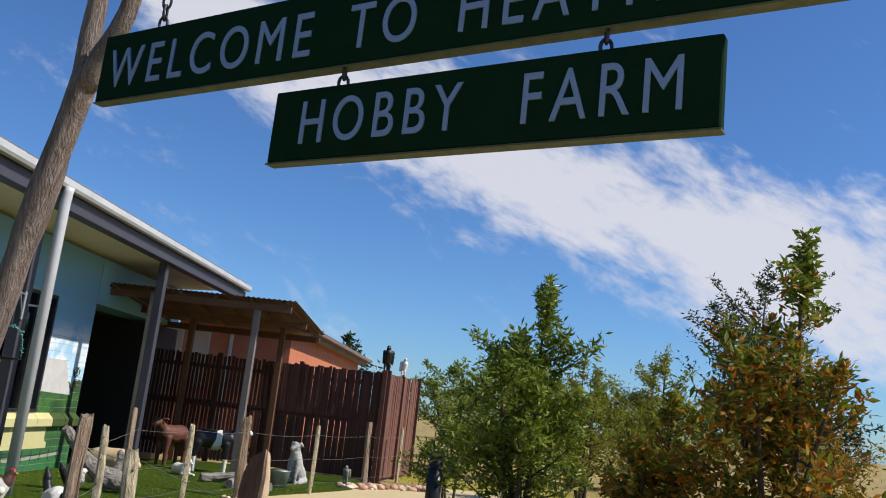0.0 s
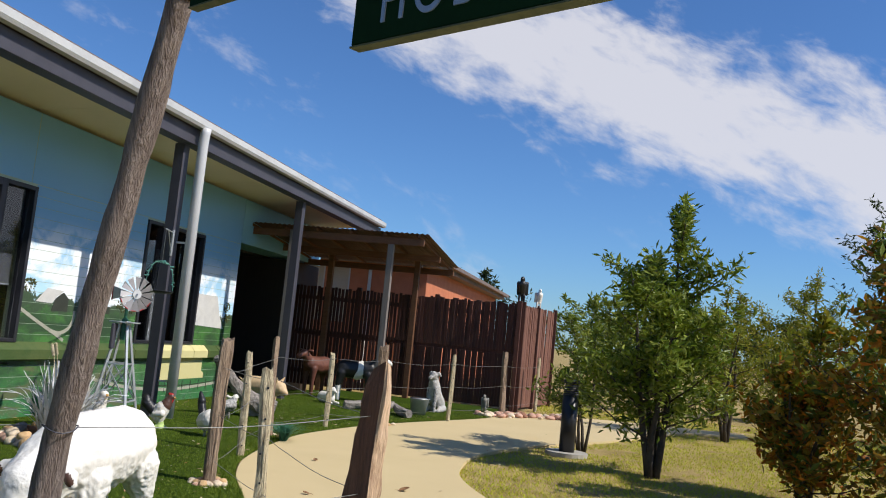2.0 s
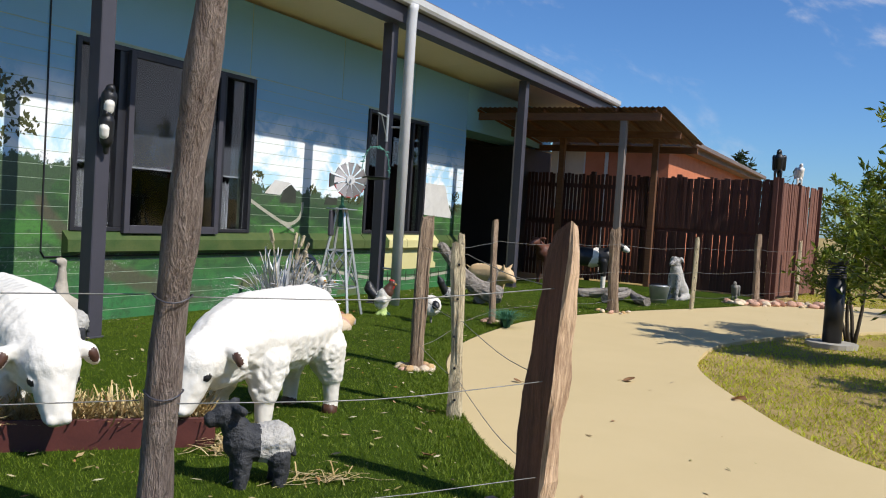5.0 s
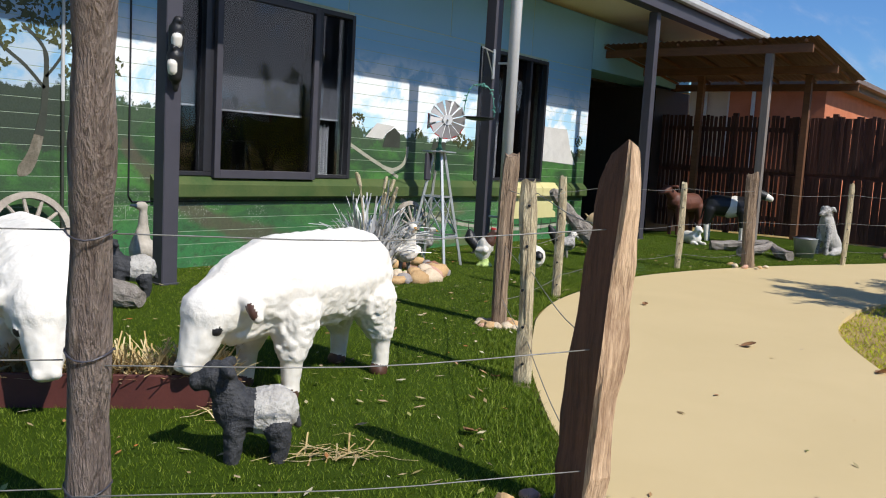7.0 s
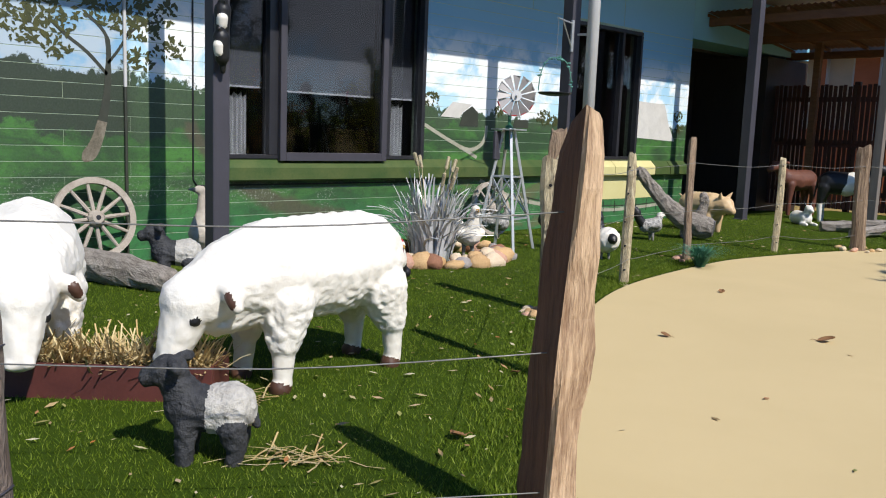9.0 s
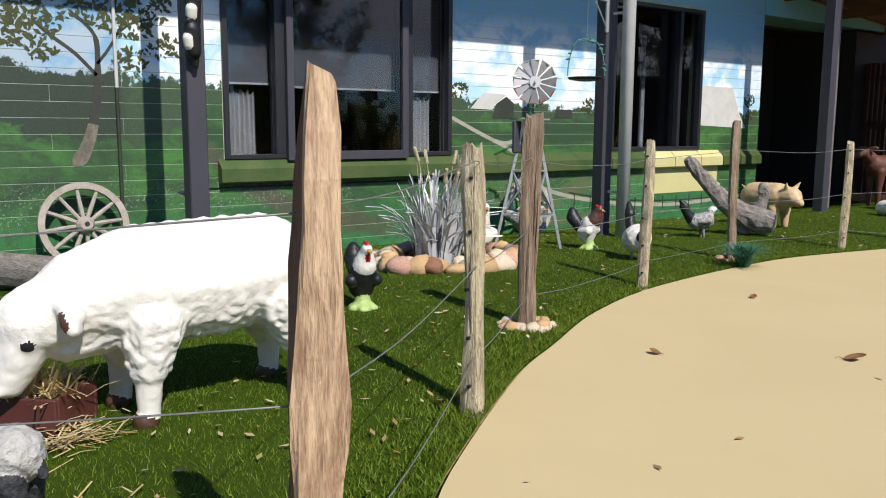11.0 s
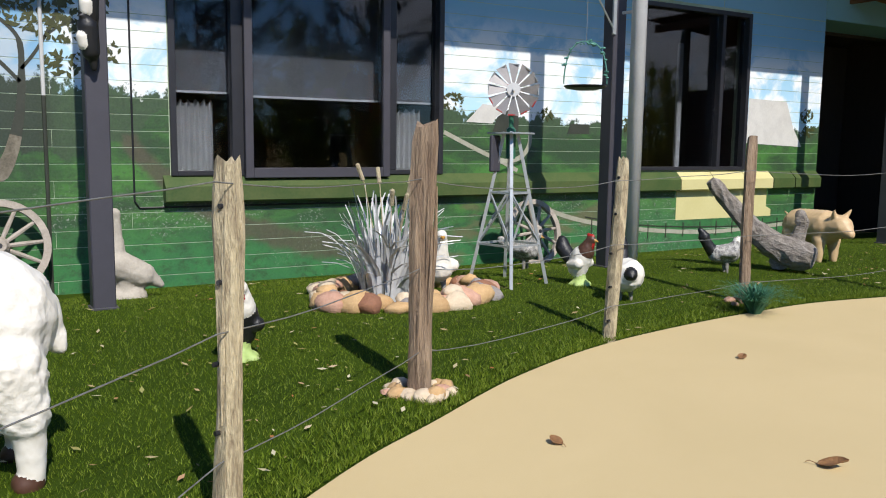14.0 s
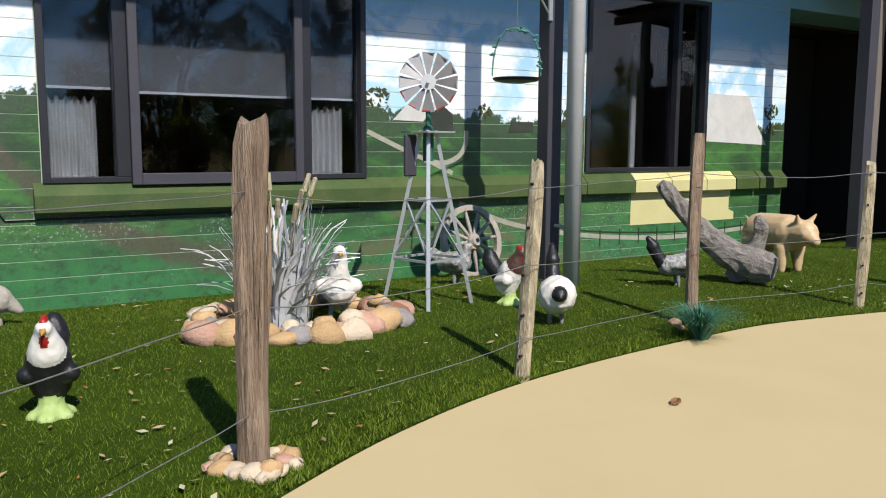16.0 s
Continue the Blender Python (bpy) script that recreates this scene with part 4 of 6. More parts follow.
for s, z in ((0.015, 0.18), (0.06, 0.60), (0.115, 0.95)):
    part("wire_wrap", tubed([(SD.x * s + 0.068 * math.cos(a), SD.y * s + 0.068 * math.sin(a), z + 0.012 * math.sin(2 * a)) for a in np.linspace(0, 6.3, 17)], 0.003, 5), M_STEEL, gt)
far = copy_thing(gt, pose(2.35, 1.0, 0, 0, 0, 180))
log_a, log_b = Vector((-1.32, 3.0, 3.16)), Vector((1.95, 1.235, 3.16))
tagged(mesh_object("crossbar_log", tubed([log_a.lerp(log_b, k / 8) + Vector((0, 0, 0.03 * math.sin(k))) for k in range(9)], [0.07, 0.065, 0.07, 0.066, 0.07, 0.064, 0.066, 0.062, 0.06], 12, 0.05, 9), M_BARK, smooth=True), "rough bark log spanning the two gate uprights", "log")


def lettering(text, size, stretch, at, parent):
    cu = bpy.data.curves.new("letters", "FONT")
    cu.body, cu.size, cu.extrude, cu.offset = text, size, 0.003, 0.0
    cu.space_character = stretch
    ob = bpy.data.objects.new("letters", cu)
    scene.collection.objects.link(ob)
    me = bpy.data.meshes.new_from_object(ob.evaluated_get(bpy.context.evaluated_depsgraph_get()))
    bpy.data.objects.remove(ob)
    me.materials.clear()
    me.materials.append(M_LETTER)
    lt = new("letters", me)
    lt.parent = parent
    lt.matrix_basis = at
    return tagged(lt, "white hand-painted capital letters toned blue-grey for shade")


def sign_board(name, start, length, z0, z1, label, words):
    """words: rows of (text, from, to, lower edge, height) along the board."""
    s = holder(name, Matrix.Translation((start[0], start[1], 0)) @ pose(0, 0, 0, 0, 0, SN), label, "sign")
    part("board", boxed(0, length, -0.018, 0.018, z0, z1, 0.004), M_SIGN, s)
    part("edge_strip", boxed(-0.002, length + 0.002, -0.02, 0.02, z0 - 0.006, z0 - 0.001), M_SIGNEDGE, s, "worn pale lower edge")
    for text, a, b, low, high in words:
        if text == "bar":
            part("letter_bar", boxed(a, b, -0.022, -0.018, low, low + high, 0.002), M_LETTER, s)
            continue
        lt = lettering(text, 1.0, 1.3, Matrix(), s)
        xs, zs = [v.co.x for v in lt.data.vertices], [v.co.y for v in lt.data.vertices]
        k, h = (b - a) / (max(xs) - min(xs)), high / (max(zs) - min(zs))
        lt.matrix_basis = pose(a, -0.0195, low, 90, 0, 0) @ Matrix.Diagonal((k, h, 1, 1)) @ Matrix.Translation((-min(xs), -min(zs), 0))
    return s


W0 = Vector((-1.03, 2.84, 0))
sign_board("welcome_sign", W0, 3.12, 2.535, 2.785, "long dark green hanging welcome sign with white letters", [("WELCOME", 0.055, 0.975, 2.579, 0.145), ("TO", 1.115, 1.345, 2.579, 0.14), ("HEATH", 1.485, 2.03, 2.579, 0.14)] + [("bar", 2.17 + 0.11 * k, 2.24 + 0.11 * k, 2.579, 0.14) for k in range(6)])
H0 = Vector((-0.265, 2.427, 0))
sign_board("farm_sign", H0, 1.305, 2.255, 2.475, "smaller dark green hanging sign reading hobby farm", [("HOBBY", 0.115, 0.65, 2.303, 0.132), ("FARM", 0.825, 1.22, 2.303, 0.132)])


def chain(x, y, z0, z1):
    c = holder("sign_chain", pose(x, y, 0), "short rusty steel chain holding the signs", "chain", "sign chains")
    n = max(2, int((z1 - z0) / 0.042))
    for k in range(n):
        z = z0 + (k + 0.5) * (z1 - z0) / n
        h = (z1 - z0) / n * 0.68
        pts = [(0.014 * math.cos(a), 0, z + h * math.sin(a)) for a in np.linspace(0, 2 * math.pi, 13)]
        if k % 2:
            pts = [(0, p[0], p[2]) for p in pts]
        part("chain_ring", tubed(pts, 0.005, 6), M_BLACK, c)


for s, d, z0, z1 in ((W0, 0.27, 2.78, 3.12), (W0, 2.75, 2.78, 3.12), (H0, 0.235, 2.47, 2.535), (H0, 1.025, 2.47, 2.535)):
    p = s + SD * d
    chain(p.x, p.y, z0, z1)

# ---- fence posts and wires ----
POSTS = [(-0.735, 4.58), (-1.835, 5.905), (-2.82, 7.108), (-3.24, 8.66), (-3.65, 10.355), (-3.45, 11.93), (-3.0, 13.12), (-2.22, 14.9), (-1.60, 17.3), (-1.12, 19.6)]


def fence_post(x, y, height, wide, deep, seed, turn, mat, label, pointed=False, lean=(0, 0), tip=(0, 0)):
    """A split, weathered post with uneven edges and a broken top."""
    rnd = random.Random(seed)
    h = holder("fence_post", pose(x, y, 0, lean[0], lean[1], turn), label, "fence post", "fence posts")
    bm = bmesh.new()
    outline = [(-0.5, -0.32), (-0.2, -0.5), (0.3, -0.46), (0.5, -0.2), (0.46, 0.28), (0.2, 0.5), (-0.3, 0.44), (-0.52, 0.1)]
    if pointed:
        outline = [(-0.5, -0.38), (-0.4, -0.5), (0.42, -0.47), (0.5, -0.36), (0.47, 0.4), (0.4, 0.5), (-0.42, 0.46), (-0.52, 0.36)]
    rings, steps = [], 15
    off = Matrix.Rotation(math.radians(-turn), 3, "Z") @ Vector((tip[0], tip[1], 0))
    for k in range(steps + 1):
        u = k / steps
        z = -0.1 + (height + 0.1) * u
        g = 1 + 0.10 * math.sin(4.2 * u * (1 + seed % 3) + seed) + 0.04 * rnd.uniform(-1, 1)
        if pointed:
            g *= 1.12 - 0.2 * u + 0.05 * rnd.uniform(-1, 1)
        if u > 0.9:
            g *= 1 - (0.38 if pointed else 0.16) * ((u - 0.9) / 0.1) ** 1.8
        drift = 0.14 * wide * math.sin(3 * u + seed)
        ring = []
        for j, (a, b) in enumerate(outline):
            top = (rnd.uniform(-0.03, 0.02) if k == steps and not pointed else 0)
            w = 1 + (0.12 if pointed else 0.07) * math.sin(seed + j * 2.1 + u * (11 if pointed else 7))
            if pointed and k == steps:
                top = 0.06 * a - 0.04 * b + rnd.uniform(-0.015, 0.01)
            ring.append(bm.verts.new((a * wide * g * w + drift + off.x * u, b * deep * g * w + off.y * u, z + top)))
        rings.append(ring)
    for a, b in zip(rings, rings[1:]):
        for j in range(8):
            bm.faces.new((a[j], a[(j + 1) % 8], b[(j + 1) % 8], b[j]))
    bm.faces.new(rings[0][::-1])
    c = bm.verts.new(sum((v.co for v in rings[-1]), Vector()) / 8 + Vector((0, 0, 0.02 if pointed else -0.03)))
    for j in range(8):
        bm.faces.new((rings[-1][j], rings[-1][(j + 1) % 8], c))
    # Faces turned from the sun get the dark copy, shade in colour.
    if pointed:
        for k in range(steps):
            bm.faces.ensure_lookup_table()
            for j in (0, 1, 7):
                bm.faces[k * 8 + j].material_index = 1
    part("timber", bm, [mat, M_POSTOLDSHADE] if pointed else mat, h)
    if mat is M_POSTLIGHT:
        for z in (0.12, 0.32, 0.52, 0.76, 0.98):
            part("drilled_hole", tubed([(0.012 * math.sin(z * 20) + off.x * z / height, -0.52 * deep - 0.006 + off.y * z / height, z), (0.012 * math.sin(z * 20) + off.x * z / height, -0.3 * deep + off.y * z / height, z)], 0.008, 8), M_BLACK, h)
    # raised splinters along the grain
    for k in range(0 if pointed else 5 if wide > 0.09 else 2):
        a = rnd.uniform(0, 6.28)
        r = 0.47 * wide * rnd.uniform(0.9, 1.0)
        z0 = rnd.uniform(0.05, height * 0.5)
        sp = tubed([(r * math.cos(a), r * math.sin(a) * deep / wide, z0), (r * 1.06 * math.cos(a), r * 1.06 * math.sin(a) * deep / wide, z0 + height * 0.2), (r * math.cos(a), r * math.sin(a) * deep / wide, z0 + height * 0.42)], [0.004, 0.011, 0.004], 6, 0.2, seed + k)
        for v in sp.verts:
            v.co += off * (v.co.z / height)
        part("splinter", sp, mat, h)
    return h


GREY, LICHEN = "weathered grey split timber fence post", "thin lichen-flecked split timber fence post"
fence_post(*POSTS[0], 1.265, 0.16, 0.10, 4, -22, M_POSTOLD, "thick pointed orange-brown split timber gate post", True, tip=(0.045, 0.012))
fence_post(*POSTS[1], 1.11, 0.085, 0.07, 7, 20, M_POSTLIGHT, LICHEN, tip=(-0.065, 0.055))
fence_post(*POSTS[2], 1.265, 0.115, 0.10, 9, 50, M_POST, GREY + " in a ring of stones", tip=(0.015, 0.035))
fence_post(*POSTS[3], 1.10, 0.075, 0.06, 12, 10, M_POSTLIGHT, LICHEN, tip=(-0.125, 0.17))
fence_post(*POSTS[4], 1.25, 0.085, 0.075, 15, 70, M_POST, GREY + " beside a grass tuft", tip=(-0.09, 0.125))
fence_post(*POSTS[5], 1.065, 0.07, 0.06, 18, 30, M_POSTLIGHT, LICHEN, tip=(-0.05, 0.1))
fence_post(*POSTS[6], 1.24, 0.16, 0.12, 21, 15, M_POST, GREY + " in a ring of stones")
fence_post(*POSTS[7], 1.16, 0.07, 0.06, 24, 40, M_POSTLIGHT, LICHEN)
fence_post(*POSTS[8], 1.27, 0.13, 0.11, 27, 60, M_POST, GREY + " against the slatted fence")
fence_post(*POSTS[9], 1.2, 0.08, 0.07, 31, 60, M_POSTLIGHT, LICHEN)


def wire(points, r=0.0024, label="sagging grey steel fence wire strung between posts"):
    tagged(mesh_object("fence_wire", tubed(points, r, 5), M_WIRE, smooth=True), label, "wire", "fence wires")


rnd = random.Random(8)
for level, zs in enumerate([(0.18, 0.19, 0.24, 0.21, 0.22, 0.18, 0.2, 0.2, 0.2, 0.2, 0.2), (0.57, 0.61, 0.62, 0.60, 0.59, 0.53, 0.56, 0.6, 0.6, 0.6, 0.6), (0.95, 1.01, 1.05, 1.01, 0.97, 1.01, 1.0, 1.0, 1.0, 1.0, 1.0)]):
    pts = []
    stops = [(-1.72, 3.285)] + POSTS
    for k in range(len(stops) - 1):
        a, b = Vector((*stops[k], zs[k])), Vector((*stops[k + 1], zs[k + 1]))
        sag = rnd.uniform(0.01, 0.05)
        for s in range(8):
            u = s / 8
            p = a.lerp(b, u)
            pts.append(p + Vector((0.035, -0.02, -4 * sag * u * (1 - u) + 0.004 * math.sin(9 * u + k))))
    pts.append(Vector((*stops[-1], zs[-1])))
    wire(pts)
    wire([(-1.76, 3.275, zs[0]), (-2.6, 2.3, zs[0] - 0.02), (-3.6, 1.2, zs[0]), (-4.6, 0.2, zs[0])])
fence_post(-4.6, 0.2, 1.2, 0.1, 0.09, 35, 30, M_POST, GREY)


# ---- stones ----
def stone_thing(x, y, z, size, seed, tone, label, group, squash=0.7):
    b = bmesh.new()
    stone(b, (0, 0, 0), size, seed, squash)
    ob = mesh_object("stone", b, M_ROCKS[tone], smooth=True)
    ob.location = (x, y, z + size * squash * 0.55)
    return tagged(ob, label, "stone", group)


TONES = ("smooth pinkish stone", "smooth cream stone", "smooth ochre stone", "smooth grey stone", "smooth rust-brown stone")
rnd = random.Random(21)
RX, RY = -4.98, 8.17
for k in range(26):
    a = 2 * math.pi * k / 26 + rnd.uniform(-0.08, 0.08)
    r = 0.60 + rnd.uniform(-0.07, 0.07)
    t = rnd.choice((0, 1, 1, 2, 2, 0, 3, 4))
    stone_thing(RX + 0.85 * r * math.cos(a), RY + 1.1 * r * math.sin(a), 0.0, rnd.uniform(0.10, 0.16), 100 + k, t, TONES[t] + " ringing the metal reeds", "stone ring")
for k in range(15):
    a = 2 * math.pi * k / 15 + rnd.uniform(-0.15, 0.15)
    t = rnd.choice((0, 1, 2, 3, 1))
    stone_thing(RX + 0.46 * math.cos(a), RY + 0.60 * math.sin(a), 0.07, rnd.uniform(0.065, 0.105), 400 + k, t, TONES[t] + " stacked on the stone ring", "stone ring")
for k in range(10):
    a = rnd.uniform(-1.6, 1.6)
    t = rnd.choice((0, 1, 2, 4))
    stone_thing(RX + 0.42 * math.cos(a), RY + 0.55 * math.sin(a) + 0.1, 0.0, rnd.uniform(0.06, 0.11), 140 + k, t, TONES[t] + " ringing the metal reeds", "stone ring")
for (px, py), n, r0 in ((POSTS[2], 22, 0.105), (POSTS[0], 12, 0.20), (POSTS[4], 5, 0.12), (POSTS[6], 9, 0.17)):
    for k in range(n):
        a = 2 * math.pi * k / n + rnd.uniform(-0.2, 0.2)
        r, t = r0 * rnd.uniform(0.8, 1.5), rnd.choice((0, 1, 1, 2))
        stone_thing(px + r * math.cos(a), py + r * math.sin(a), 0.0, rnd.uniform(0.034, 0.058), 160 + k + int(py * 10), t, TONES[t] + " at the foot of a post", "post stones")
for k in range(110):
    u = rnd.random()
    x, y = -1.95 + 1.75 * u + rnd.uniform(-0.15, 0.15), 16.7 + 1.5 * u + rnd.uniform(-0.2, 0.35)
    t = rnd.choice((0, 0, 1, 1, 4))
    stone_thing(x, y, 0, rnd.uniform(0.035, 0.11), 220 + k, t, TONES[t] + " piled by the fence corner", "corner stones")

# ---- metal reeds, tuft, windmill ----
rd = holder("metal_reeds", pose(RX - 0.02, RY - 0.12, 0), "clump of grey cut-metal reeds in a stone ring", "reeds")
rnd = random.Random(31)
for k in range(150):
    a, o = rnd.uniform(0, 6.28), rnd.uniform(0.25, 1.0)
    h, r = rnd.uniform(0.5, 1.0), 0.2 * math.sqrt(rnd.random())
    bend = rnd.choice((rnd.uniform(0.04, 0.25), rnd.uniform(0.15, 0.5)))
    twist = rnd.uniform(-0.9, 0.9)
    pts, rows = [], []
    for s in range(6):
        u = s / 5
        drop = h * bend * 0.95 * u ** 2.6
        pts.append(Vector((r * math.cos(a) + bend * u ** 1.6 * math.cos(a + twist * u), r * math.sin(a) + bend * u ** 1.6 * math.sin(a + twist * u), h * u - drop)))
    bm = bmesh.new()
    side = Vector((-math.sin(a), math.cos(a), 0))
    for s, p in enumerate(pts):
        w = 0.021 * (1 - 0.7 * s / 5)
        rows.append([bm.verts.new(p - side * w), bm.verts.new(p + Vector((0, 0, 0.005))), bm.verts.new(p + side * w)])
    for p, q in zip(rows, rows[1:]):
        bm.faces.new((p[0], p[1], q[1], q[0])), bm.faces.new((p[1], p[2], q[2], q[1]))
    part("blade", bm, M_PIPE if k % 3 else M_GALV, rd)
for k in range(7):
    a, h = rnd.uniform(0, 6.28), rnd.uniform(0.8, 1.05)
    x, y = 0.25 * math.cos(a), 0.25 * math.sin(a)
    part("bulrush", tubed([(0, 0, 0), (x * 0.8, y * 0.8, h - 0.12), (x * 0.83, y * 0.83, h - 0.11), (x, y, h), (x, y, h + 0.01)], [0.004, 0.004, 0.017, 0.017, 0.003], 8), M_POSTLIGHT, rd, "straw-brown bulrush head")


def tuft(name, x, y, n, h, spread, mat, label):
    rng = np.random.default_rng(int(abs(x * 100)))
    verts, faces = [], []
    for _ in range(n):
        a, b = rng.uniform(0, 6.28), rng.uniform(0.2, 1) * spread
        hh = h * rng.uniform(0.6, 1.1)
        s = np.array([-np.sin(a), np.cos(a), 0]) * 0.005
        base = len(verts)
        for u in (0, 0.4, 0.75, 1.0):
            p = np.array([np.cos(a) * b * u ** 1.5, np.sin(a) * b * u ** 1.5, hh * (u - 0.45 * u ** 3)]) + (0.03 * np.cos(a * 3), 0.03 * np.sin(a * 5), 0)
            w = 1 - 0.85 * u
            verts += [p - s * w, p + s * w]
        faces += [(base + 2 * k, base + 2 * k + 1, base + 2 * k + 3, base + 2 * k + 2) for k in range(3)]
    ob = quads_mesh(name, np.array(verts), np.array(faces), mat, label, "grass tuft", kind="")
    ob.location = (x, y, 0)


tuft("grass_tuft", -3.36, 10.13, 420, 0.36, 0.34, M_TUFT, "blue-green grass tuft at the foot of a post")

M_VANE = material("dull_grey_tin", (0.36, 0.34, 0.34), (0.26, 0.25, 0.25), 0.55, 12, 90, 0.1, 0.002, metal=0.2)
MX, MY = -5.19, 9.28
mill = holder("garden_windmill", pose(MX, MY, 0, 0, 0, 13.5), "small galvanised garden windmill on a lattice tower", "windmill")
feet = [(-0.24, -0.23), (0.24, -0.23), (0.24, 0.23), (-0.24, 0.23)]
for x, y in feet:
    part("leg", tubed([(x, y, -0.02), (x * 0.16, y * 0.16, 1.28)], 0.019, 4), M_GALV, mill)
for z in (0.35, 0.78):
    for k in range(4):
        s = 1 - 0.84 * z / 1.28
        a, b = feet[k], feet[(k + 1) % 4]
        part("crossbar", tubed([(a[0] * s, a[1] * s, z), (b[0] * s, b[1] * s, z)], 0.012, 4), M_GALV, mill)
for z0, z1 in ((0.35, 0.78), (0.78, 0.36)):
    for k in range(4):
        s0, s1 = 1 - 0.84 * z0 / 1.28, 1 - 0.84 * z1 / 1.28
        a, b = feet[k], feet[(k + 1) % 4]
        part("brace", tubed([(a[0] * s0, a[1] * s0, z0), (b[0] * s1, b[1] * s1, z1)], 0.009, 4), M_GALV, mill)
part("platform", boxed(-0.14, 0.14, -0.14, 0.14, 1.26, 1.275, 0.003), M_GALV, mill)
part("gearbox", tubed([(0, 0, 1.06), (0, 0, 1.30), (0, 0, 1.32), (0, 0, 1.5)], [0.04, 0.04, 0.02, 0.018], 10), M_GREENTIN, mill, "dark green gear housing")
part("name_plate", boxed(-0.10, -0.06, -0.16, -0.05, 0.95, 1.25, 0.01), M_STEEL, mill)
rot = bmesh.new()
turn = Matrix.Translation((0.135, -0.135, 1.61)) @ pose(0, 0, 0, 0, 0, -44) @ pose(0, 0, 0, 0, 90, 0)
tube(rot, [turn @ Vector((0, 0, -0.20)), turn @ Vector((0, 0, 0.05))], 0.012, 8)
hubp = part("hub", rot, M_PIPE, mill)
for k in range(12):
    a = 2 * math.pi * k / 12
    bm = bmesh.new()
    vs = []
    for r, half, tw in ((0.045, 0.008, 0.0), (0.205, 0.046, 0.0)):
        for s in (-1, 1):
            p = Vector((r * math.cos(a) - s * half * math.sin(a), r * math.sin(a) + s * half * math.cos(a), 0.018 * s * half / 0.05))
            vs.append(bm.verts.new(turn @ p))
    bm.faces.new((vs[0], vs[1], vs[3], vs[2]))
    ext = bmesh.ops.extrude_face_region(bm, geom=bm.faces[:])
    bmesh.ops.translate(bm, vec=turn.to_3x3() @ Vector((0, 0, 0.003)), verts=[v for v in ext["geom"] if isinstance(v, bmesh.types.BMVert)])
    part("vane", bm, M_VANE, mill)
    p, q = turn @ Vector((0.203 * math.cos(a - 0.2), 0.203 * math.sin(a - 0.2), 0.004)), turn @ Vector((0.203 * math.cos(a + 0.18), 0.203 * math.sin(a + 0.18), 0.004))
    part("vane_tip", tubed([p, q], 0.006, 5), M_RED if k in (10, 11, 0, 1, 2) else M_GALV, mill)
part("hub_cap", tubed([turn @ Vector((0, 0, 0.004)), turn @ Vector((0, 0, 0.02))], 0.055, 14), M_PIPE, mill)
part("tail", tubed([turn @ Vector((0, 0, -0.19)), turn @ Vector((0, 0, -0.42))], 0.008, 5), M_GALV, mill)
tl = bmesh.new()
prism(tl, [(-0.34, -0.045), (-0.60, -0.085), (-0.60, 0.085), (-0.34, 0.045)], "y", -0.003, 0.003)
bmesh.ops.transform(tl, matrix=turn @ pose(0, 0, 0, 0, -90, 0), verts=tl.verts[:])
vn = part("tail_vane", tl, M_BARN, mill, "white tin tail vane with a red tip")
tl = bmesh.new()
prism(tl, [(-0.572, -0.082), (-0.603, -0.088), (-0.603, 0.088), (-0.572, 0.082)], "y", -0.0045, 0.0045)
bmesh.ops.transform(tl, matrix=turn @ pose(0, 0, 0, 0, -90, 0), verts=tl.verts[:])
part("tail_tip", tl, M_RED, vn, "red painted tip")


def wagon_wheel(x, y, z, radius, tilt, turn, mat, label):
    w = holder("wagon_wheel", pose(x, y, z, 0, tilt, turn), label, "wheel", "wagon wheels")
    rim = bmesh.new()
    n = 40
    prof = [(radius - 0.055, -0.025), (radius, -0.028), (radius, 0.028), (radius - 0.055, 0.025)]
    rings = [[rim.verts.new((d, r * math.cos(2 * math.pi * k / n), r * math.sin(2 * math.pi * k / n))) for r, d in prof] for k in range(n)]
    for k in range(n):
        a, b = rings[k], rings[(k + 1) % n]
        for j in range(4):
            rim.faces.new((a[j], a[(j + 1) % 4], b[(j + 1) % 4], b[j]))
    bmesh.ops.recalc_face_normals(rim, faces=rim.faces[:])
    part("rim", rim, mat, w)
    part("hub", tubed([(-0.05, 0, 0), (-0.03, 0, 0), (0.06, 0, 0), (0.1, 0, 0)], [0.06, 0.075, 0.075, 0.05], 14), mat, w)
    part("axle_hole", tubed([(0.098, 0, 0), (0.103, 0, 0)], 0.022, 10), M_BLACK, w)
    for k in range(12):
        a = 2 * math.pi * k / 12 + 0.1
        c, s = math.cos(a), math.sin(a)
        part("spoke", tubed([(0.02, 0.06 * c, 0.06 * s), (0.01, 0.15 * c, 0.15 * s), (0.0, (radius - 0.05) * c, (radius - 0.05) * s)], [0.016, 0.02, 0.015], 7), mat, w)


M_WHEEL = material("bleached_wheel_wood", (0.48, 0.42, 0.36), (0.28, 0.24, 0.2), 0.8, 10, 60, 0.5, 0.006)
wagon_wheel(-6.74, 5.57, 0.34, 0.37, -12, 0, M_WHEEL, "bleached wooden wagon wheel leaning on the mural wall")
wagon_wheel(-6.72, 10.70, 0.24, 0.36, -12, 4, M_WHEEL, "bleached wooden wagon wheel leaning behind the windmill")

# hanging bird feeder on a bracket
bf = holder("bird_feeder", pose(-5.34, 10.18, 0), "verdigris metal hanging bird feeder with leafy hoop", "bird feeder")
part("dish", tubed([(0, 0, 1.665), (0, 0, 1.68), (0, 0, 1.70), (0, 0, 1.705)], [0.08, 0.17, 0.19, 0.185], 22), M_BLACK, bf, "dark shallow dish")
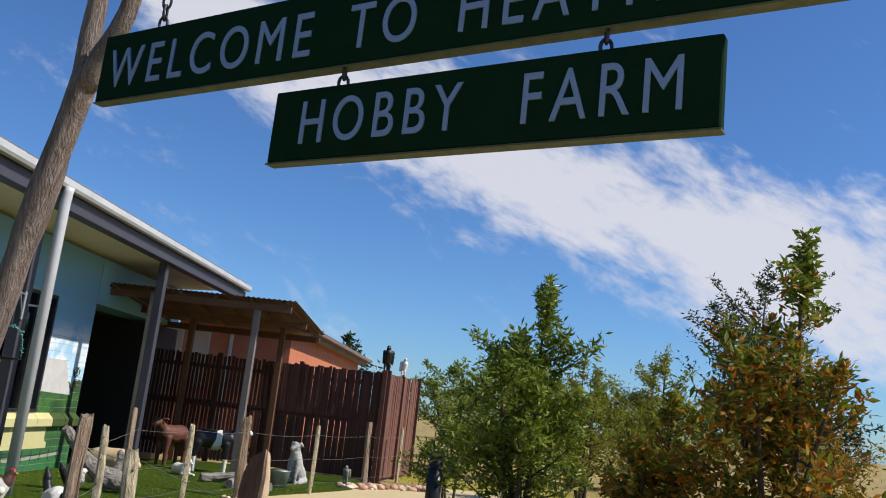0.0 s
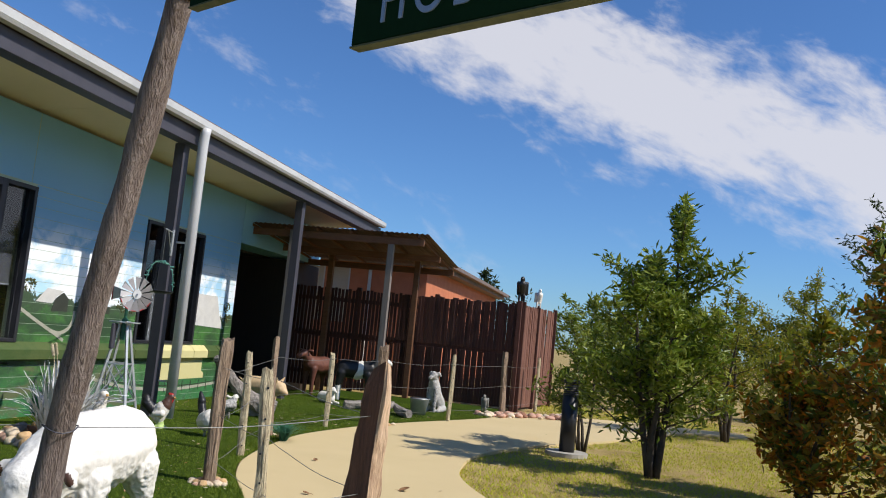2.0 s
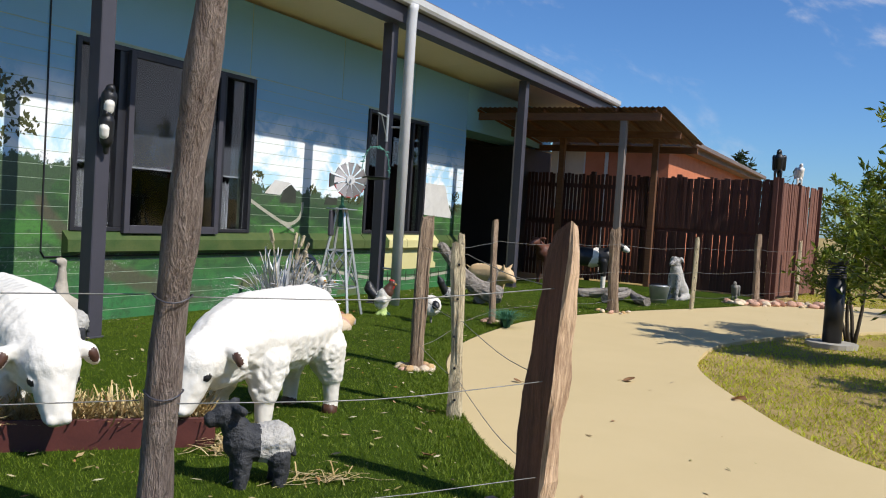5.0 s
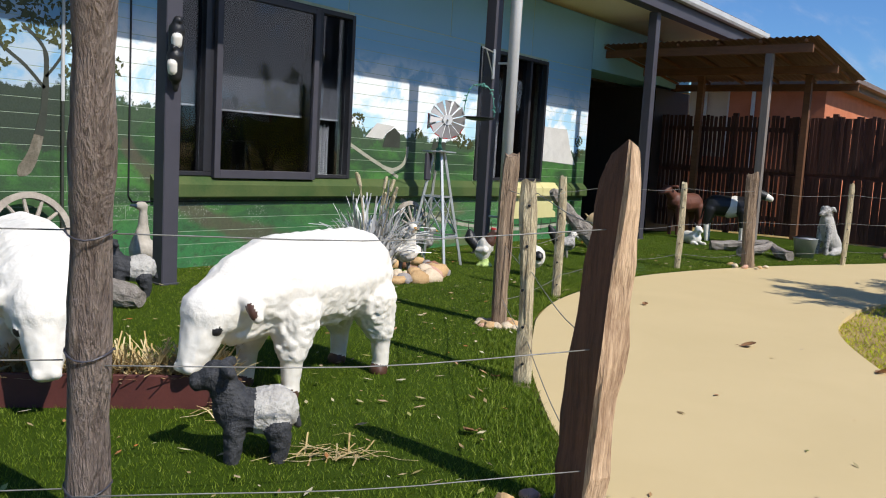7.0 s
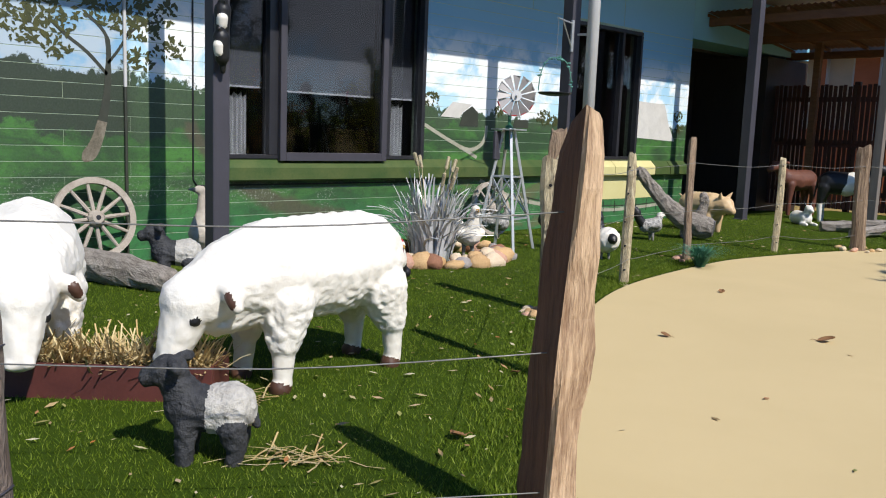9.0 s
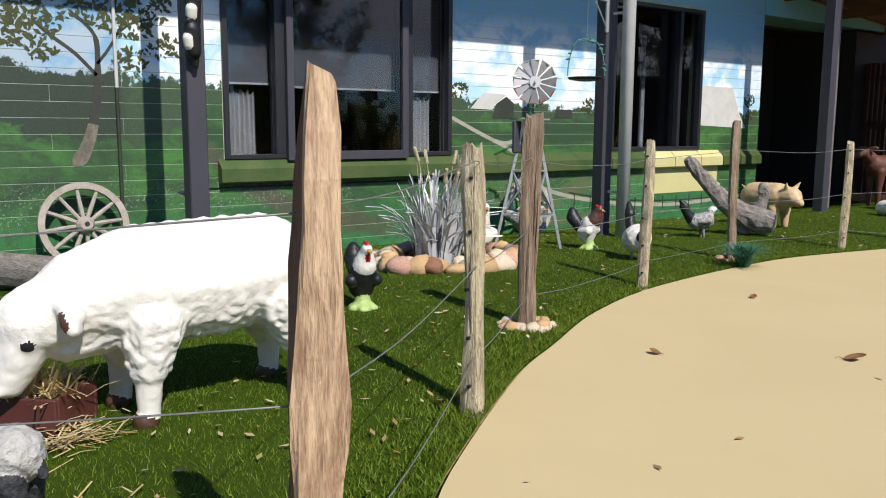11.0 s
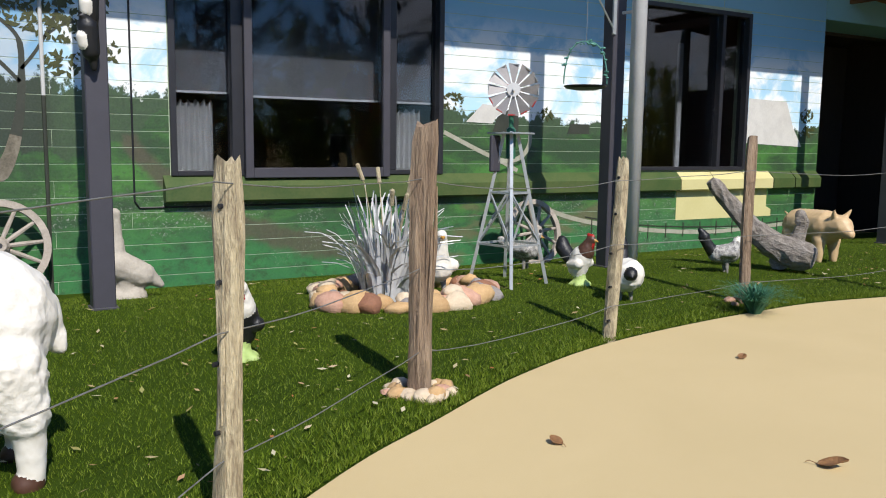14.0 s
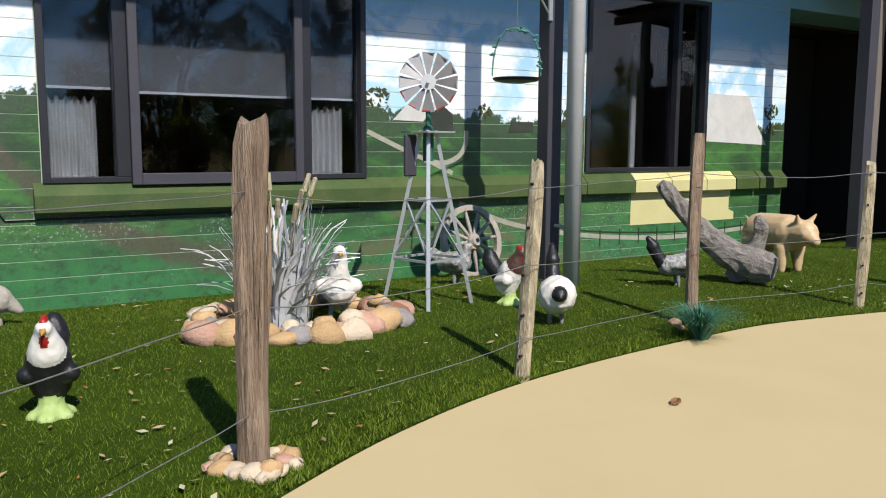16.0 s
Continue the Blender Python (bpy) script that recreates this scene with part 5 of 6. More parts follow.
hoop = [(0.0, 0.19 * math.cos(a), 1.72 + 0.2 * (1 - math.cos(a) ** 4) ** 0.5 + 0.17 * math.sin(a)) for a in np.linspace(0, math.pi, 25)]
hoop = [Matrix.Rotation(-0.6, 3, "Z") @ Vector(p) for p in hoop]
part("hoop", tubed(hoop, 0.006, 6), M_VERDI, bf)
rnd = random.Random(5)
for k in range(26):
    p = hoop[rnd.randint(1, 23)]
    lb = bmesh.new()
    stone(lb, p + Vector((rnd.uniform(-0.015, 0.015), rnd.uniform(-0.02, 0.02), rnd.uniform(-0.02, 0.02))), rnd.uniform(0.012, 0.024), k, 0.5)
    part("metal_leaf", lb, M_VERDI, bf)
part("cord", tubed([(0, 0, 2.08), (0, 0, 2.52)], 0.003, 5), M_WIRE, bf)
br = holder("wall_bracket", pose(-5.50, 10.64, 2.52), "grey steel bracket on the verandah column", "bracket")
part("arm", tubed([(0, 0, 0), (0.16, -0.47, 0.0)], 0.01, 6), M_GALV, br)
part("strut", tubed([(0, 0, -0.28), (0.11, -0.32, 0.0)], 0.008, 6), M_GALV, br)
part("plate", boxed(-0.012, 0.012, -0.02, 0.02, -0.32, 0.04, 0.003), M_GALV, br)

# ---- statues ----
# front is +x
sheep_blobs = [
    ((-0.30, 0, 0.57), (-0.05, 0, 0.55), 0.245, 0.262, 0), ((-0.05, 0, 0.55), (0.24, 0, 0.55), 0.262, 0.25, 0),
    ((0.26, 0, 0.56), (0.44, 0, 0.53), 0.235, 0.195, 0), ((0.44, 0, 0.53), (0.58, 0, 0.47), 0.19, 0.15, 0), ((0.40, 0, 0.44), (0.52, 0, 0.40), 0.15, 0.12, 0),
    ((0.59, 0, 0.48), (0.645, 0, 0.46), 0.145, 0.135, 0), ((0.665, 0, 0.42), (0.70, 0, 0.32), 0.112, 0.092, 1), ((0.715, 0, 0.29), (0.735, 0, 0.245), 0.082, 0.07, 1),
    ((0.675, 0.098, 0.40), (0.685, 0.098, 0.392), 0.024, 0.024, 2), ((0.675, -0.098, 0.40), (0.685, -0.098, 0.392), 0.024, 0.024, 2), ((0.65, 0.09, 0.435), (0.70, 0.092, 0.425), 0.022, 0.018, 1), ((0.65, -0.09, 0.435), (0.70, -0.092, 0.425), 0.022, 0.018, 1),
    ((0.775, 0.03, 0.225), (0.775, 0.035, 0.222), 0.03, 0.028, 1), ((0.775, -0.03, 0.225), (0.775, -0.035, 0.222), 0.03, 0.028, 1),
    ((-0.50, 0, 0.60), (-0.535, 0, 0.45), 0.05, 0.035, 0)]
for s in (-1, 1):
    sheep_blobs += [((0.57, 0.13 * s, 0.53), (0.55, 0.20 * s, 0.50), 0.034, 0.046, 1), ((0.55, 0.20 * s, 0.50), (0.555, 0.225 * s, 0.45), 0.044, 0.03, 1), ((0.577, 0.205 * s, 0.497), (0.578, 0.222 * s, 0.462), 0.028, 0.02, 3),
                    ((0.24, 0.13 * s, 0.43), (0.265, 0.155 * s, 0.25), 0.14, 0.082, 0), ((0.265, 0.155 * s, 0.26), (0.275, 0.16 * s, 0.06), 0.062, 0.047, 1), ((0.285, 0.16 * s, 0.035), (0.29, 0.16 * s, 0.03), 0.052, 0.054, 3),
                    ((-0.34, 0.125 * s, 0.44), (-0.40, 0.15 * s, 0.26), 0.145, 0.085, 0), ((-0.41, 0.15 * s, 0.27), (-0.415, 0.155 * s, 0.06), 0.062, 0.047, 1), ((-0.405, 0.155 * s, 0.035), (-0.40, 0.155 * s, 0.03), 0.052, 0.054, 3)]
SHEEP = organic("sheep_statue", sheep_blobs, [M_WHITE, M_WHITESMOOTH, M_BLACKPAINT, M_HOOF], 0.0105, 0.0035, 26.0, fleece=(0.58, 0.0085))
statue("sheep_statue", SHEEP, -2.60, 5.02, -87, "white painted life-size sheep statue grazing at the trough", "sheep statue")
statue("sheep_statue", SHEEP, -3.54, 4.02, -20, "white painted life-size sheep statue bending over the trough", "sheep statue")

lamb_blobs = [((-0.115, 0, 0.225), (-0.05, 0, 0.22), 0.105, 0.10, 1), ((-0.03, 0, 0.22), (0.08, 0, 0.23), 0.096, 0.092, 0), ((0.09, 0, 0.26), (0.135, 0, 0.33), 0.078, 0.064, 0),
              ((0.15, 0, 0.365), (0.175, 0, 0.37), 0.068, 0.064, 0), ((0.19, 0, 0.36), (0.25, 0, 0.345), 0.055, 0.042, 0), ((0.13, 0.055, 0.41), (0.10, 0.11, 0.40), 0.02, 0.024, 0), ((0.13, -0.055, 0.41), (0.10, -0.11, 0.40), 0.02, 0.024, 0),
              ((-0.205, 0, 0.24), (-0.23, 0, 0.16), 0.022, 0.02, 0)]
for s in (-1, 1):
    lamb_blobs += [((0.075, 0.05 * s, 0.18), (0.085, 0.055 * s, 0.02), 0.05, 0.034, 0), ((-0.13, 0.055 * s, 0.16), (-0.15, 0.06 * s, 0.09), 0.06, 0.042, 0), ((-0.15, 0.06 * s, 0.09), (-0.135, 0.06 * s, 0.02), 0.038, 0.034, 0)]
lamb_blobs = [((a[0] * 0.84, a[1], a[2]), (b[0] * 0.84, b[1], b[2]), ra, rb, m) for a, b, ra, rb, m in lamb_blobs]
LAMB = organic("lamb_statue", lamb_blobs, [M_DARKWOOL, M_GREYWOOL], 0.008, 0.006, 36.0)
statue("lamb_statue", LAMB, -1.93, 4.11, -128, "small charcoal lamb statue with a pale grey rump", "lamb statue", size=0.93)
statue("lamb_statue", LAMB, -5.22, 5.58, -118, "small charcoal lamb statue with a pale body beside a log", "lamb statue", size=1.05, z=0.0)


def bird(name, body, head, tail, foot, mats, label, category, x, y, turn, z=0.0, size=1.0, comb=False, base=False, neck=0.0, up=0.0, group="", tall=False, plump=0.0):
    """A bird statue: body, neck, head, beak, tail, legs; mats: body, head, tail, foot, beak, comb."""
    h = 0.30 + neck
    b = [((-0.08, 0, 0.19), (0.04, 0, 0.20), 0.085, 0.095, 0), ((0.06, 0, 0.23), (0.10, 0, h), 0.065, 0.04, 1 if comb else 0), ((0.105, 0, h + 0.02), (0.12, 0, h + 0.025), 0.04, 0.037, 1),
         ((0.15, 0, h + 0.02), (0.19, 0, h + 0.01), 0.016, 0.006, 4), ((-0.12, 0, 0.21), (-0.22, 0, 0.25 + up), 0.06, 0.045, 2), ((-0.2, 0, 0.25 + up), (-0.25, 0, 0.28 + up * 1.4), 0.05, 0.022, 2)]
    for s in (-1, 1):
        b.append(((-0.06, 0.075 * s, 0.2), (0.04, 0.085 * s, 0.21), 0.03, 0.045, 0))
        b.append(((0.0, 0.035 * s, 0.12), (0.01, 0.04 * s, 0.02), 0.022, 0.015, 3))
    if plump:
        b[0] = ((-0.05, 0, 0.19), (0.05, 0, 0.22), 0.09 + plump, 0.10 + plump, 0)
        b[2] = ((0.15, 0, 0.24), (0.17, 0, 0.24), 0.055, 0.05, 1)
        b[1], b[3] = b[0], ((0.21, 0, 0.23), (0.23, 0, 0.22), 0.014, 0.008, 4)
    if tall:
        b[0] = ((-0.02, 0, 0.17), (0.02, 0, 0.27), 0.095, 0.098, 0)
        b[1] = ((0.055, 0, 0.31), (0.09, 0, h), 0.082, 0.045, 1)
        b[4], b[5] = ((-0.1, 0, 0.24), (-0.19, 0, 0.33), 0.065, 0.07, 2), ((-0.19, 0, 0.35), (-0.2, 0, 0.40), 0.065, 0.04, 2)
    if comb:
        b += [((0.08, 0, h + 0.065), (0.13, 0, h + 0.06), 0.018, 0.016, 5), ((0.14, 0, h - 0.015), (0.135, 0, h - 0.035), 0.014, 0.014, 5)]
    if base:
        b += [((0.01 + 0.075 * math.cos(k), 0.075 * math.sin(k), 0.015), (0.01, 0, 0.04), 0.034, 0.05, 3) for k in range(7)] + [((0.01, 0, 0.04), (0.01, 0, 0.12), 0.06, 0.045, 3)]
    return statue(name, organic(name, b, mats, 0.010, 0.003, 40.0), x, y, turn, label, category, z, size, group)


bird("rooster_statue", 0, 0, 0, 0, [M_BLACKPAINT, M_WHITESMOOTH, M_BLACKPAINT, M_LIME, M_BEAK, M_RED], "black and white rooster statue on a lime green base", "rooster statue", -3.80, 6.56, -14, size=0.98, comb=True, base=True, up=0.1, group="poultry statues", neck=0.1, tall=True)
bird("rooster_statue", 0, 0, 0, 0, [M_WHITESMOOTH, M_HOOF, M_BLACKPAINT, M_LIME, M_BEAK, M_RED], "white rooster statue with black tail on a green base", "rooster statue", -4.86, 9.78, 15, size=0.95, comb=True, base=True, up=0.05, group="poultry statues", neck=0.1, tall=True)
bird("hen_statue", 0, 0, 0, 0, [M_FEATHER, M_FEATHER, M_FEATHER, M_STONE, M_BEAK, M_RED], "grey speckled hen statue pecking near the wheel", "hen statue", -6.0, 10.05, 30, z=-0.05, size=1.1, group="poultry statues")
bird("hen_statue", 0, 0, 0, 0, [M_WHITESMOOTH, M_BLACKPAINT, M_BLACKPAINT, M_STONE, M_BLACKPAINT, M_RED], "white hen statue with black head and tail", "hen statue", -4.13, 9.62, -32, size=1.0, up=0.16, plump=0.03, group="poultry statues")
bird("hen_statue", 0, 0, 0, 0, [M_FEATHER, M_WHITESMOOTH, M_BLACKPAINT, M_STONE, M_STONE, M_RED], "grey and white hen statue by the driftwood", "hen statue", -4.77, 11.45, 60, size=1.0, up=0.1, group="poultry statues")
bird("goose_statue", 0, 0, 0, 0, [M_WHITESMOOTH, M_WHITESMOOTH, M_WHITESMOOTH, M_STONE, M_BEAK, M_RED], "white goose statue sitting among the ring stones", "goose statue", -4.86, 8.40, -20, z=0.02, size=1.2, neck=0.08, group="poultry statues")
# slender grey goose, upright
gz = [((-0.12, 0, 0.20), (0.05, 0, 0.28), 0.10, 0.12, 0), ((0.07, 0, 0.32), (0.05, 0, 0.46), 0.09, 0.055, 0), ((0.05, 0, 0.46), (0.05, 0, 0.62), 0.05, 0.036, 0), ((0.055, 0, 0.66), (0.08, 0, 0.665), 0.045, 0.04, 0), ((0.11, 0, 0.665), (0.17, 0, 0.67), 0.022, 0.014, 1),
      ((-0.15, 0, 0.2), (-0.25, 0, 0.12), 0.07, 0.03, 0), ((-0.06, 0, 0.03), (0.08, 0, 0.03), 0.10, 0.09, 2), ((0.0, 0, 0.06), (0.0, 0, 0.2), 0.07, 0.07, 2)]
GOOSE = organic("goose_statue", gz, [M_TANSTONE, M_STONE, M_TANSTONE], 0.012, 0.003, 30)
statue("goose_statue", GOOSE, -6.24, 6.40, -95, "tall grey cast-stone goose statue by the wall", "goose statue", z=-0.08, size=1.05)
for z, up in ((1.87, 20), (1.66, -10)):
    mb = [((0, 0, 0.0), (0, 0, 0.13), 0.05, 0.058, 0), ((0.0, 0, 0.17), (0.01, 0, 0.19), 0.038, 0.035, 1), ((0.03, 0, 0.19), (0.07, 0, 0.185), 0.012, 0.005, 1), ((0.035, -0.01, 0.04), (0.04, -0.01, 0.08), 0.034, 0.036, 2), ((-0.01, 0, -0.02), (-0.01, 0, -0.09), 0.032, 0.02, 1)]
    ob = new("magpie_statue", organic("magpie_statue", mb, [M_BLACKPAINT, M_BLACKPAINT, M_WHITESMOOTH], 0.008))
    ob.matrix_world = pose(-5.43, 6.10, z + 0.08, 0, 8, -35 + up) @ Matrix.Scale(1.2, 4)
    tagged(ob, "black and white magpie statue fixed to the column", "bird statue", "magpie statues")

pig_blobs = [((-0.2, 0, 0.33), (0.12, 0, 0.34), 0.165, 0.165, 0), ((0.16, 0, 0.34), (0.30, 0, 0.36), 0.14, 0.11, 0), ((0.30, 0, 0.36), (0.38, 0, 0.31), 0.10, 0.06, 0), ((0.38, 0, 0.305), (0.41, 0, 0.30), 0.05, 0.048, 0),
             ((0.28, 0.07, 0.45), (0.31, 0.10, 0.51), 0.03, 0.012, 0), ((0.28, -0.07, 0.45), (0.31, -0.10, 0.51), 0.03, 0.012, 0), ((-0.36, 0, 0.42), (-0.41, 0, 0.45), 0.015, 0.01, 0)]
for s in (-1, 1):
    pig_blobs += [((0.14, 0.09 * s, 0.22), (0.15, 0.09 * s, 0.03), 0.065, 0.035, 0), ((-0.22, 0.09 * s, 0.25), (-0.24, 0.09 * s, 0.03), 0.085, 0.036, 0)]
statue("pig_statue", organic("pig_statue", pig_blobs, [M_PIG], 0.011, 0.003, 12), -4.98, 13.05, -10, "cream-pink painted pig statue on the lawn", "pig statue", size=1.1)
bird("bird_statue", 0, 0, 0, 0, [M_WHITESMOOTH, M_WHITESMOOTH, M_WHITESMOOTH, M_BEAK, M_BEAK, M_RED], "small white bird statue near the pig", "bird statue", -5.62, 13.45, 20, size=0.5, z=0.0)

calf_blobs = [((-0.28, 0, 0.66), (-0.06, 0, 0.65), 0.19, 0.195, 0), ((-0.02, 0, 0.63), (0.05, 0, 0.66), 0.19, 0.19, 1), ((0.08, 0, 0.66), (0.22, 0, 0.68), 0.185, 0.17, 0), ((0.26, 0, 0.74), (0.42, 0, 0.86), 0.12, 0.095, 0), ((0.45, 0, 0.90), (0.52, 0, 0.88), 0.092, 0.08, 0), ((0.55, 0, 0.87), (0.63, 0, 0.83), 0.068, 0.056, 1), ((0.42, 0.08, 0.96), (0.38, 0.17, 0.96), 0.028, 0.034, 0), ((0.42, -0.08, 0.96), (0.38, -0.17, 0.96), 0.028, 0.034, 0), ((-0.46, 0, 0.72), (-0.5, 0, 0.4), 0.022, 0.02, 0)]
for s in (-1, 1):
    calf_blobs += [((0.2, 0.1 * s, 0.58), (0.21, 0.1 * s, 0.32), 0.09, 0.055, 0), ((0.21, 0.1 * s, 0.32), (0.21, 0.1 * s, 0.03), 0.052, 0.042, 1), ((-0.34, 0.1 * s, 0.58), (-0.39, 0.1 * s, 0.34), 0.11, 0.06, 0), ((-0.39, 0.1 * s, 0.34), (-0.37, 0.1 * s, 0.03), 0.056, 0.042, 1)]
statue("calf_statue", organic("calf_statue", calf_blobs, [M_BLACKPAINT, M_WHITESMOOTH], 0.016), -4.45, 16.55, 15, "black and white calf statue before the slatted fence", "calf statue", size=0.98)
statue("calf_statue", organic("calf_statue", calf_blobs, [M_RUST, M_RUST], 0.016), -5.55, 17.1, -110, "red-brown calf statue in the pergola's shade", "calf statue", size=0.95)
lie = [((-0.1, 0, 0.10), (0.08, 0, 0.10), 0.09, 0.085, 0), ((0.1, 0, 0.15), (0.13, 0, 0.22), 0.055, 0.055, 0), ((0.15, 0, 0.22), (0.2, 0, 0.2), 0.035, 0.025, 0), ((0.11, 0.04, 0.27), (0.1, 0.06, 0.32), 0.015, 0.008, 1), ((0.11, -0.04, 0.27), (0.1, -0.06, 0.32), 0.015, 0.008, 1), ((0.1, 0.07, 0.03), (0.2, 0.07, 0.03), 0.03, 0.025, 0), ((0.1, -0.07, 0.03), (0.2, -0.07, 0.03), 0.03, 0.025, 0)]
statue("lying_lamb_statue", organic("lying_lamb_statue", lie, [M_WHITESMOOTH, M_BLACKPAINT], 0.011), -4.7, 15.5, -30, "small white lamb statue lying on the lawn", "lamb statue", size=1.2)
sit = [((-0.12, 0, 0.16), (0.0, 0, 0.3), 0.14, 0.13, 0), ((0.0, 0, 0.32), (0.06, 0, 0.52), 0.13, 0.10, 0), ((0.07, 0, 0.62), (0.1, 0, 0.66), 0.085, 0.08, 1), ((0.14, 0, 0.64), (0.22, 0, 0.61), 0.05, 0.035, 1), ((0.06, 0.08, 0.70), (0.05, 0.12, 0.66), 0.03, 0.02, 0), ((0.06, -0.08, 0.70), (0.05, -0.12, 0.66), 0.03, 0.02, 0), ((0.09, 0.07, 0.42), (0.12, 0.07, 0.02), 0.045, 0.035, 1), ((0.09, -0.07, 0.42), (0.12, -0.07, 0.02), 0.045, 0.035, 1), ((-0.15, 0.1, 0.08), (0.05, 0.12, 0.04), 0.07, 0.04, 0), ((-0.15, -0.1, 0.08), (0.05, -0.12, 0.04), 0.07, 0.04, 0)]
statue("dog_statue", organic("dog_statue", sit, [M_GREYWOOL, M_FEATHER], 0.014, 0.004, 18), -2.78, 16.25, -110, "grey and white sitting sheepdog statue by a bucket", "dog statue", size=1.08)
fowl = [((-0.06, 0, 0.2), (0.02, 0, 0.42), 0.08, 0.1, 0), ((0.03, 0, 0.5), (0.05, 0, 0.56), 0.06, 0.055, 0), ((0.1, 0, 0.55), (0.14, 0, 0.53), 0.02, 0.008, 0), ((-0.08, 0, 0.18), (-0.12, 0, 0.02), 0.05, 0.03, 0), ((0, 0.06, 0.14), (0.01, 0.06, 0.0), 0.035, 0.025, 0), ((0, -0.06, 0.14), (0.01, -0.06, 0.0), 0.035, 0.025, 0), ((-0.04, 0.1, 0.45), (-0.08, 0.11, 0.18), 0.05, 0.03, 0), ((-0.04, -0.1, 0.45), (-0.08, -0.11, 0.18), 0.05, 0.03, 0)]
statue("eagle_statue", organic("eagle_statue", fowl, [M_BLACKPAINT], 0.014), -1.56, 18.84, -90, "black eagle statue perched on the fence corner", "bird statue", z=2.41, size=0.92)
statue("cockatoo_statue", organic("cockatoo_statue", fowl, [M_WHITESMOOTH], 0.014), -1.30, 20.3, -60, "white cockatoo statue perched on the fence", "bird statue", z=2.38, size=0.72)
statue("hen_statue", organic("hen_statue", fowl, [M_STONE], 0.014), -2.0, 17.6, -100, "dark grey bird statue at the fence's foot", "bird statue", size=0.6, group="poultry statues")

# ---- trough, straw, logs, bucket ----
TA, TB = Vector((-3.62, 3.18, 0)), Vector((-2.46, 4.42, 0))
td = (TB - TA).normalized()
tt = math.degrees(math.atan2(td.y, td.x))
trough = holder("feed_trough", Matrix.Translation(TA) @ pose(0, 0, 0, 0, 0, tt), "long brown-red painted feed trough filled with straw", "trough")
TL = (TB - TA).length
part("front_panel", boxed(0, TL, 0.0, 0.022, 0.0, 0.17, 0.004), M_TROUGH, trough)
part("back_panel", boxed(0, TL, 0.28, 0.302, 0.0, 0.17, 0.004), M_TROUGH, trough)
part("end_panel", boxed(0, 0.02, 0.023, 0.279, 0.0, 0.17, 0.004), M_TROUGH, trough)
part("end_panel", boxed(TL - 0.02, TL, 0.023, 0.279, 0.0, 0.17, 0.004), M_TROUGH, trough)
part("bottom", boxed(0.021, TL - 0.021, 0.023, 0.279, 0.02, 0.04), M_TROUGH, trough)


def straw(name, spots, n, spread, lift, length, label, seed):
    rng = np.random.default_rng(seed)
    verts, faces = [], []
    for k in range(n):
        c = np.array(spots[k % len(spots)], float) + rng.normal(0, 1, 3) * spread
        a, e = rng.uniform(0, 6.28), (rng.uniform(0.15, 1.0) if lift >= 1 else rng.uniform(-0.25, 0.8) * lift)
        d = np.array([np.cos(a) * np.cos(e), np.sin(a) * np.cos(e), np.sin(e)]) * length * rng.uniform(0.4, 1.1)
        s = np.cross(d, (0, 0.1, 1))
        s = s / np.linalg.norm(s) * 0.0035
        b = len(verts)
        mid = c + d / 2 + (0, 0, 0.02 * rng.uniform(-1, 1))
        for p in (c, mid, c + d):
            p = np.array([p[0], p[1], max(p[2], 0.02)])
            verts += [p - s, p + s]
        faces += [(b, b + 1, b + 3, b + 2), (b + 2, b + 3, b + 5, b + 4)]
    return quads_mesh(name, np.array(verts), np.array(faces), M_STRAW, label, "straw")


heap = []
for k in range(14):
    p = TA + td * (TL * (0.04 + 0.92 * k / 13)) + Vector((-td.y, td.x, 0)) * 0.15
    heap.append((p.x, p.y, 0.14))
straw("trough_straw", heap, 1700, np.array([0.045, 0.045, 0.015]), 1.0, 0.19, "loose yellow straw heaped in the trough", 41)
straw("loose_straw", [(-1.76, 4.36, 0.02), (-1.68, 4.42, 0.02), (-1.74, 4.32, 0.02)], 42, np.array([0.05, 0.045, 0.012]), 0.3, 0.2, "small scatter of straw behind the lamb", 42)
straw("loose_straw", [(-2.45, 4.5, 0.03), (-2.41, 4.44, 0.03)], 120, np.array([0.06, 0.06, 0.015]), 0.3, 0.16, "straw spilled at the trough's end", 43)

lg = holder("fallen_log", pose(0, 0, 0), "weathered grey fallen log on the lawn", "log")
part("trunk", tubed(smooth_line([(-6.2, 4.75, 0.12), (-5.6, 5.05, 0.13), (-5.1, 5.25, 0.12), (-4.72, 5.38, 0.09)], 4), [0.13, 0.14, 0.135, 0.13, 0.13, 0.12, 0.125, 0.12, 0.11, 0.11, 0.1, 0.085, 0.06], 12, 0.1, 4), M_DRIFT, lg)
dw = holder("driftwood_stump", pose(0, 0, 0), "large silvery driftwood log with a broken limb", "driftwood")
part("trunk", tubed(smooth_line([(-5.08, 11.55, 0.86), (-4.98, 11.7, 0.66), (-4.82, 11.85, 0.42), (-4.62, 12.0, 0.24), (-4.32, 12.12, 0.16)], 4), [0.045, 0.065, 0.07, 0.07, 0.072, 0.078, 0.085, 0.09, 0.10, 0.105, 0.11, 0.12, 0.125, 0.13, 0.135, 0.13, 0.10], 13, 0.14, 5), M_DRIFT, dw)
part("limb", tubed(smooth_line([(-4.5, 12.05, 0.2), (-4.5, 12.12, 0.36), (-4.47, 12.12, 0.5), (-4.5, 12.1, 0.6)], 3), [0.10, 0.085, 0.07, 0.065, 0.06, 0.055, 0.06, 0.055, 0.045, 0.025], 10, 0.15, 6), M_DRIFT, dw)
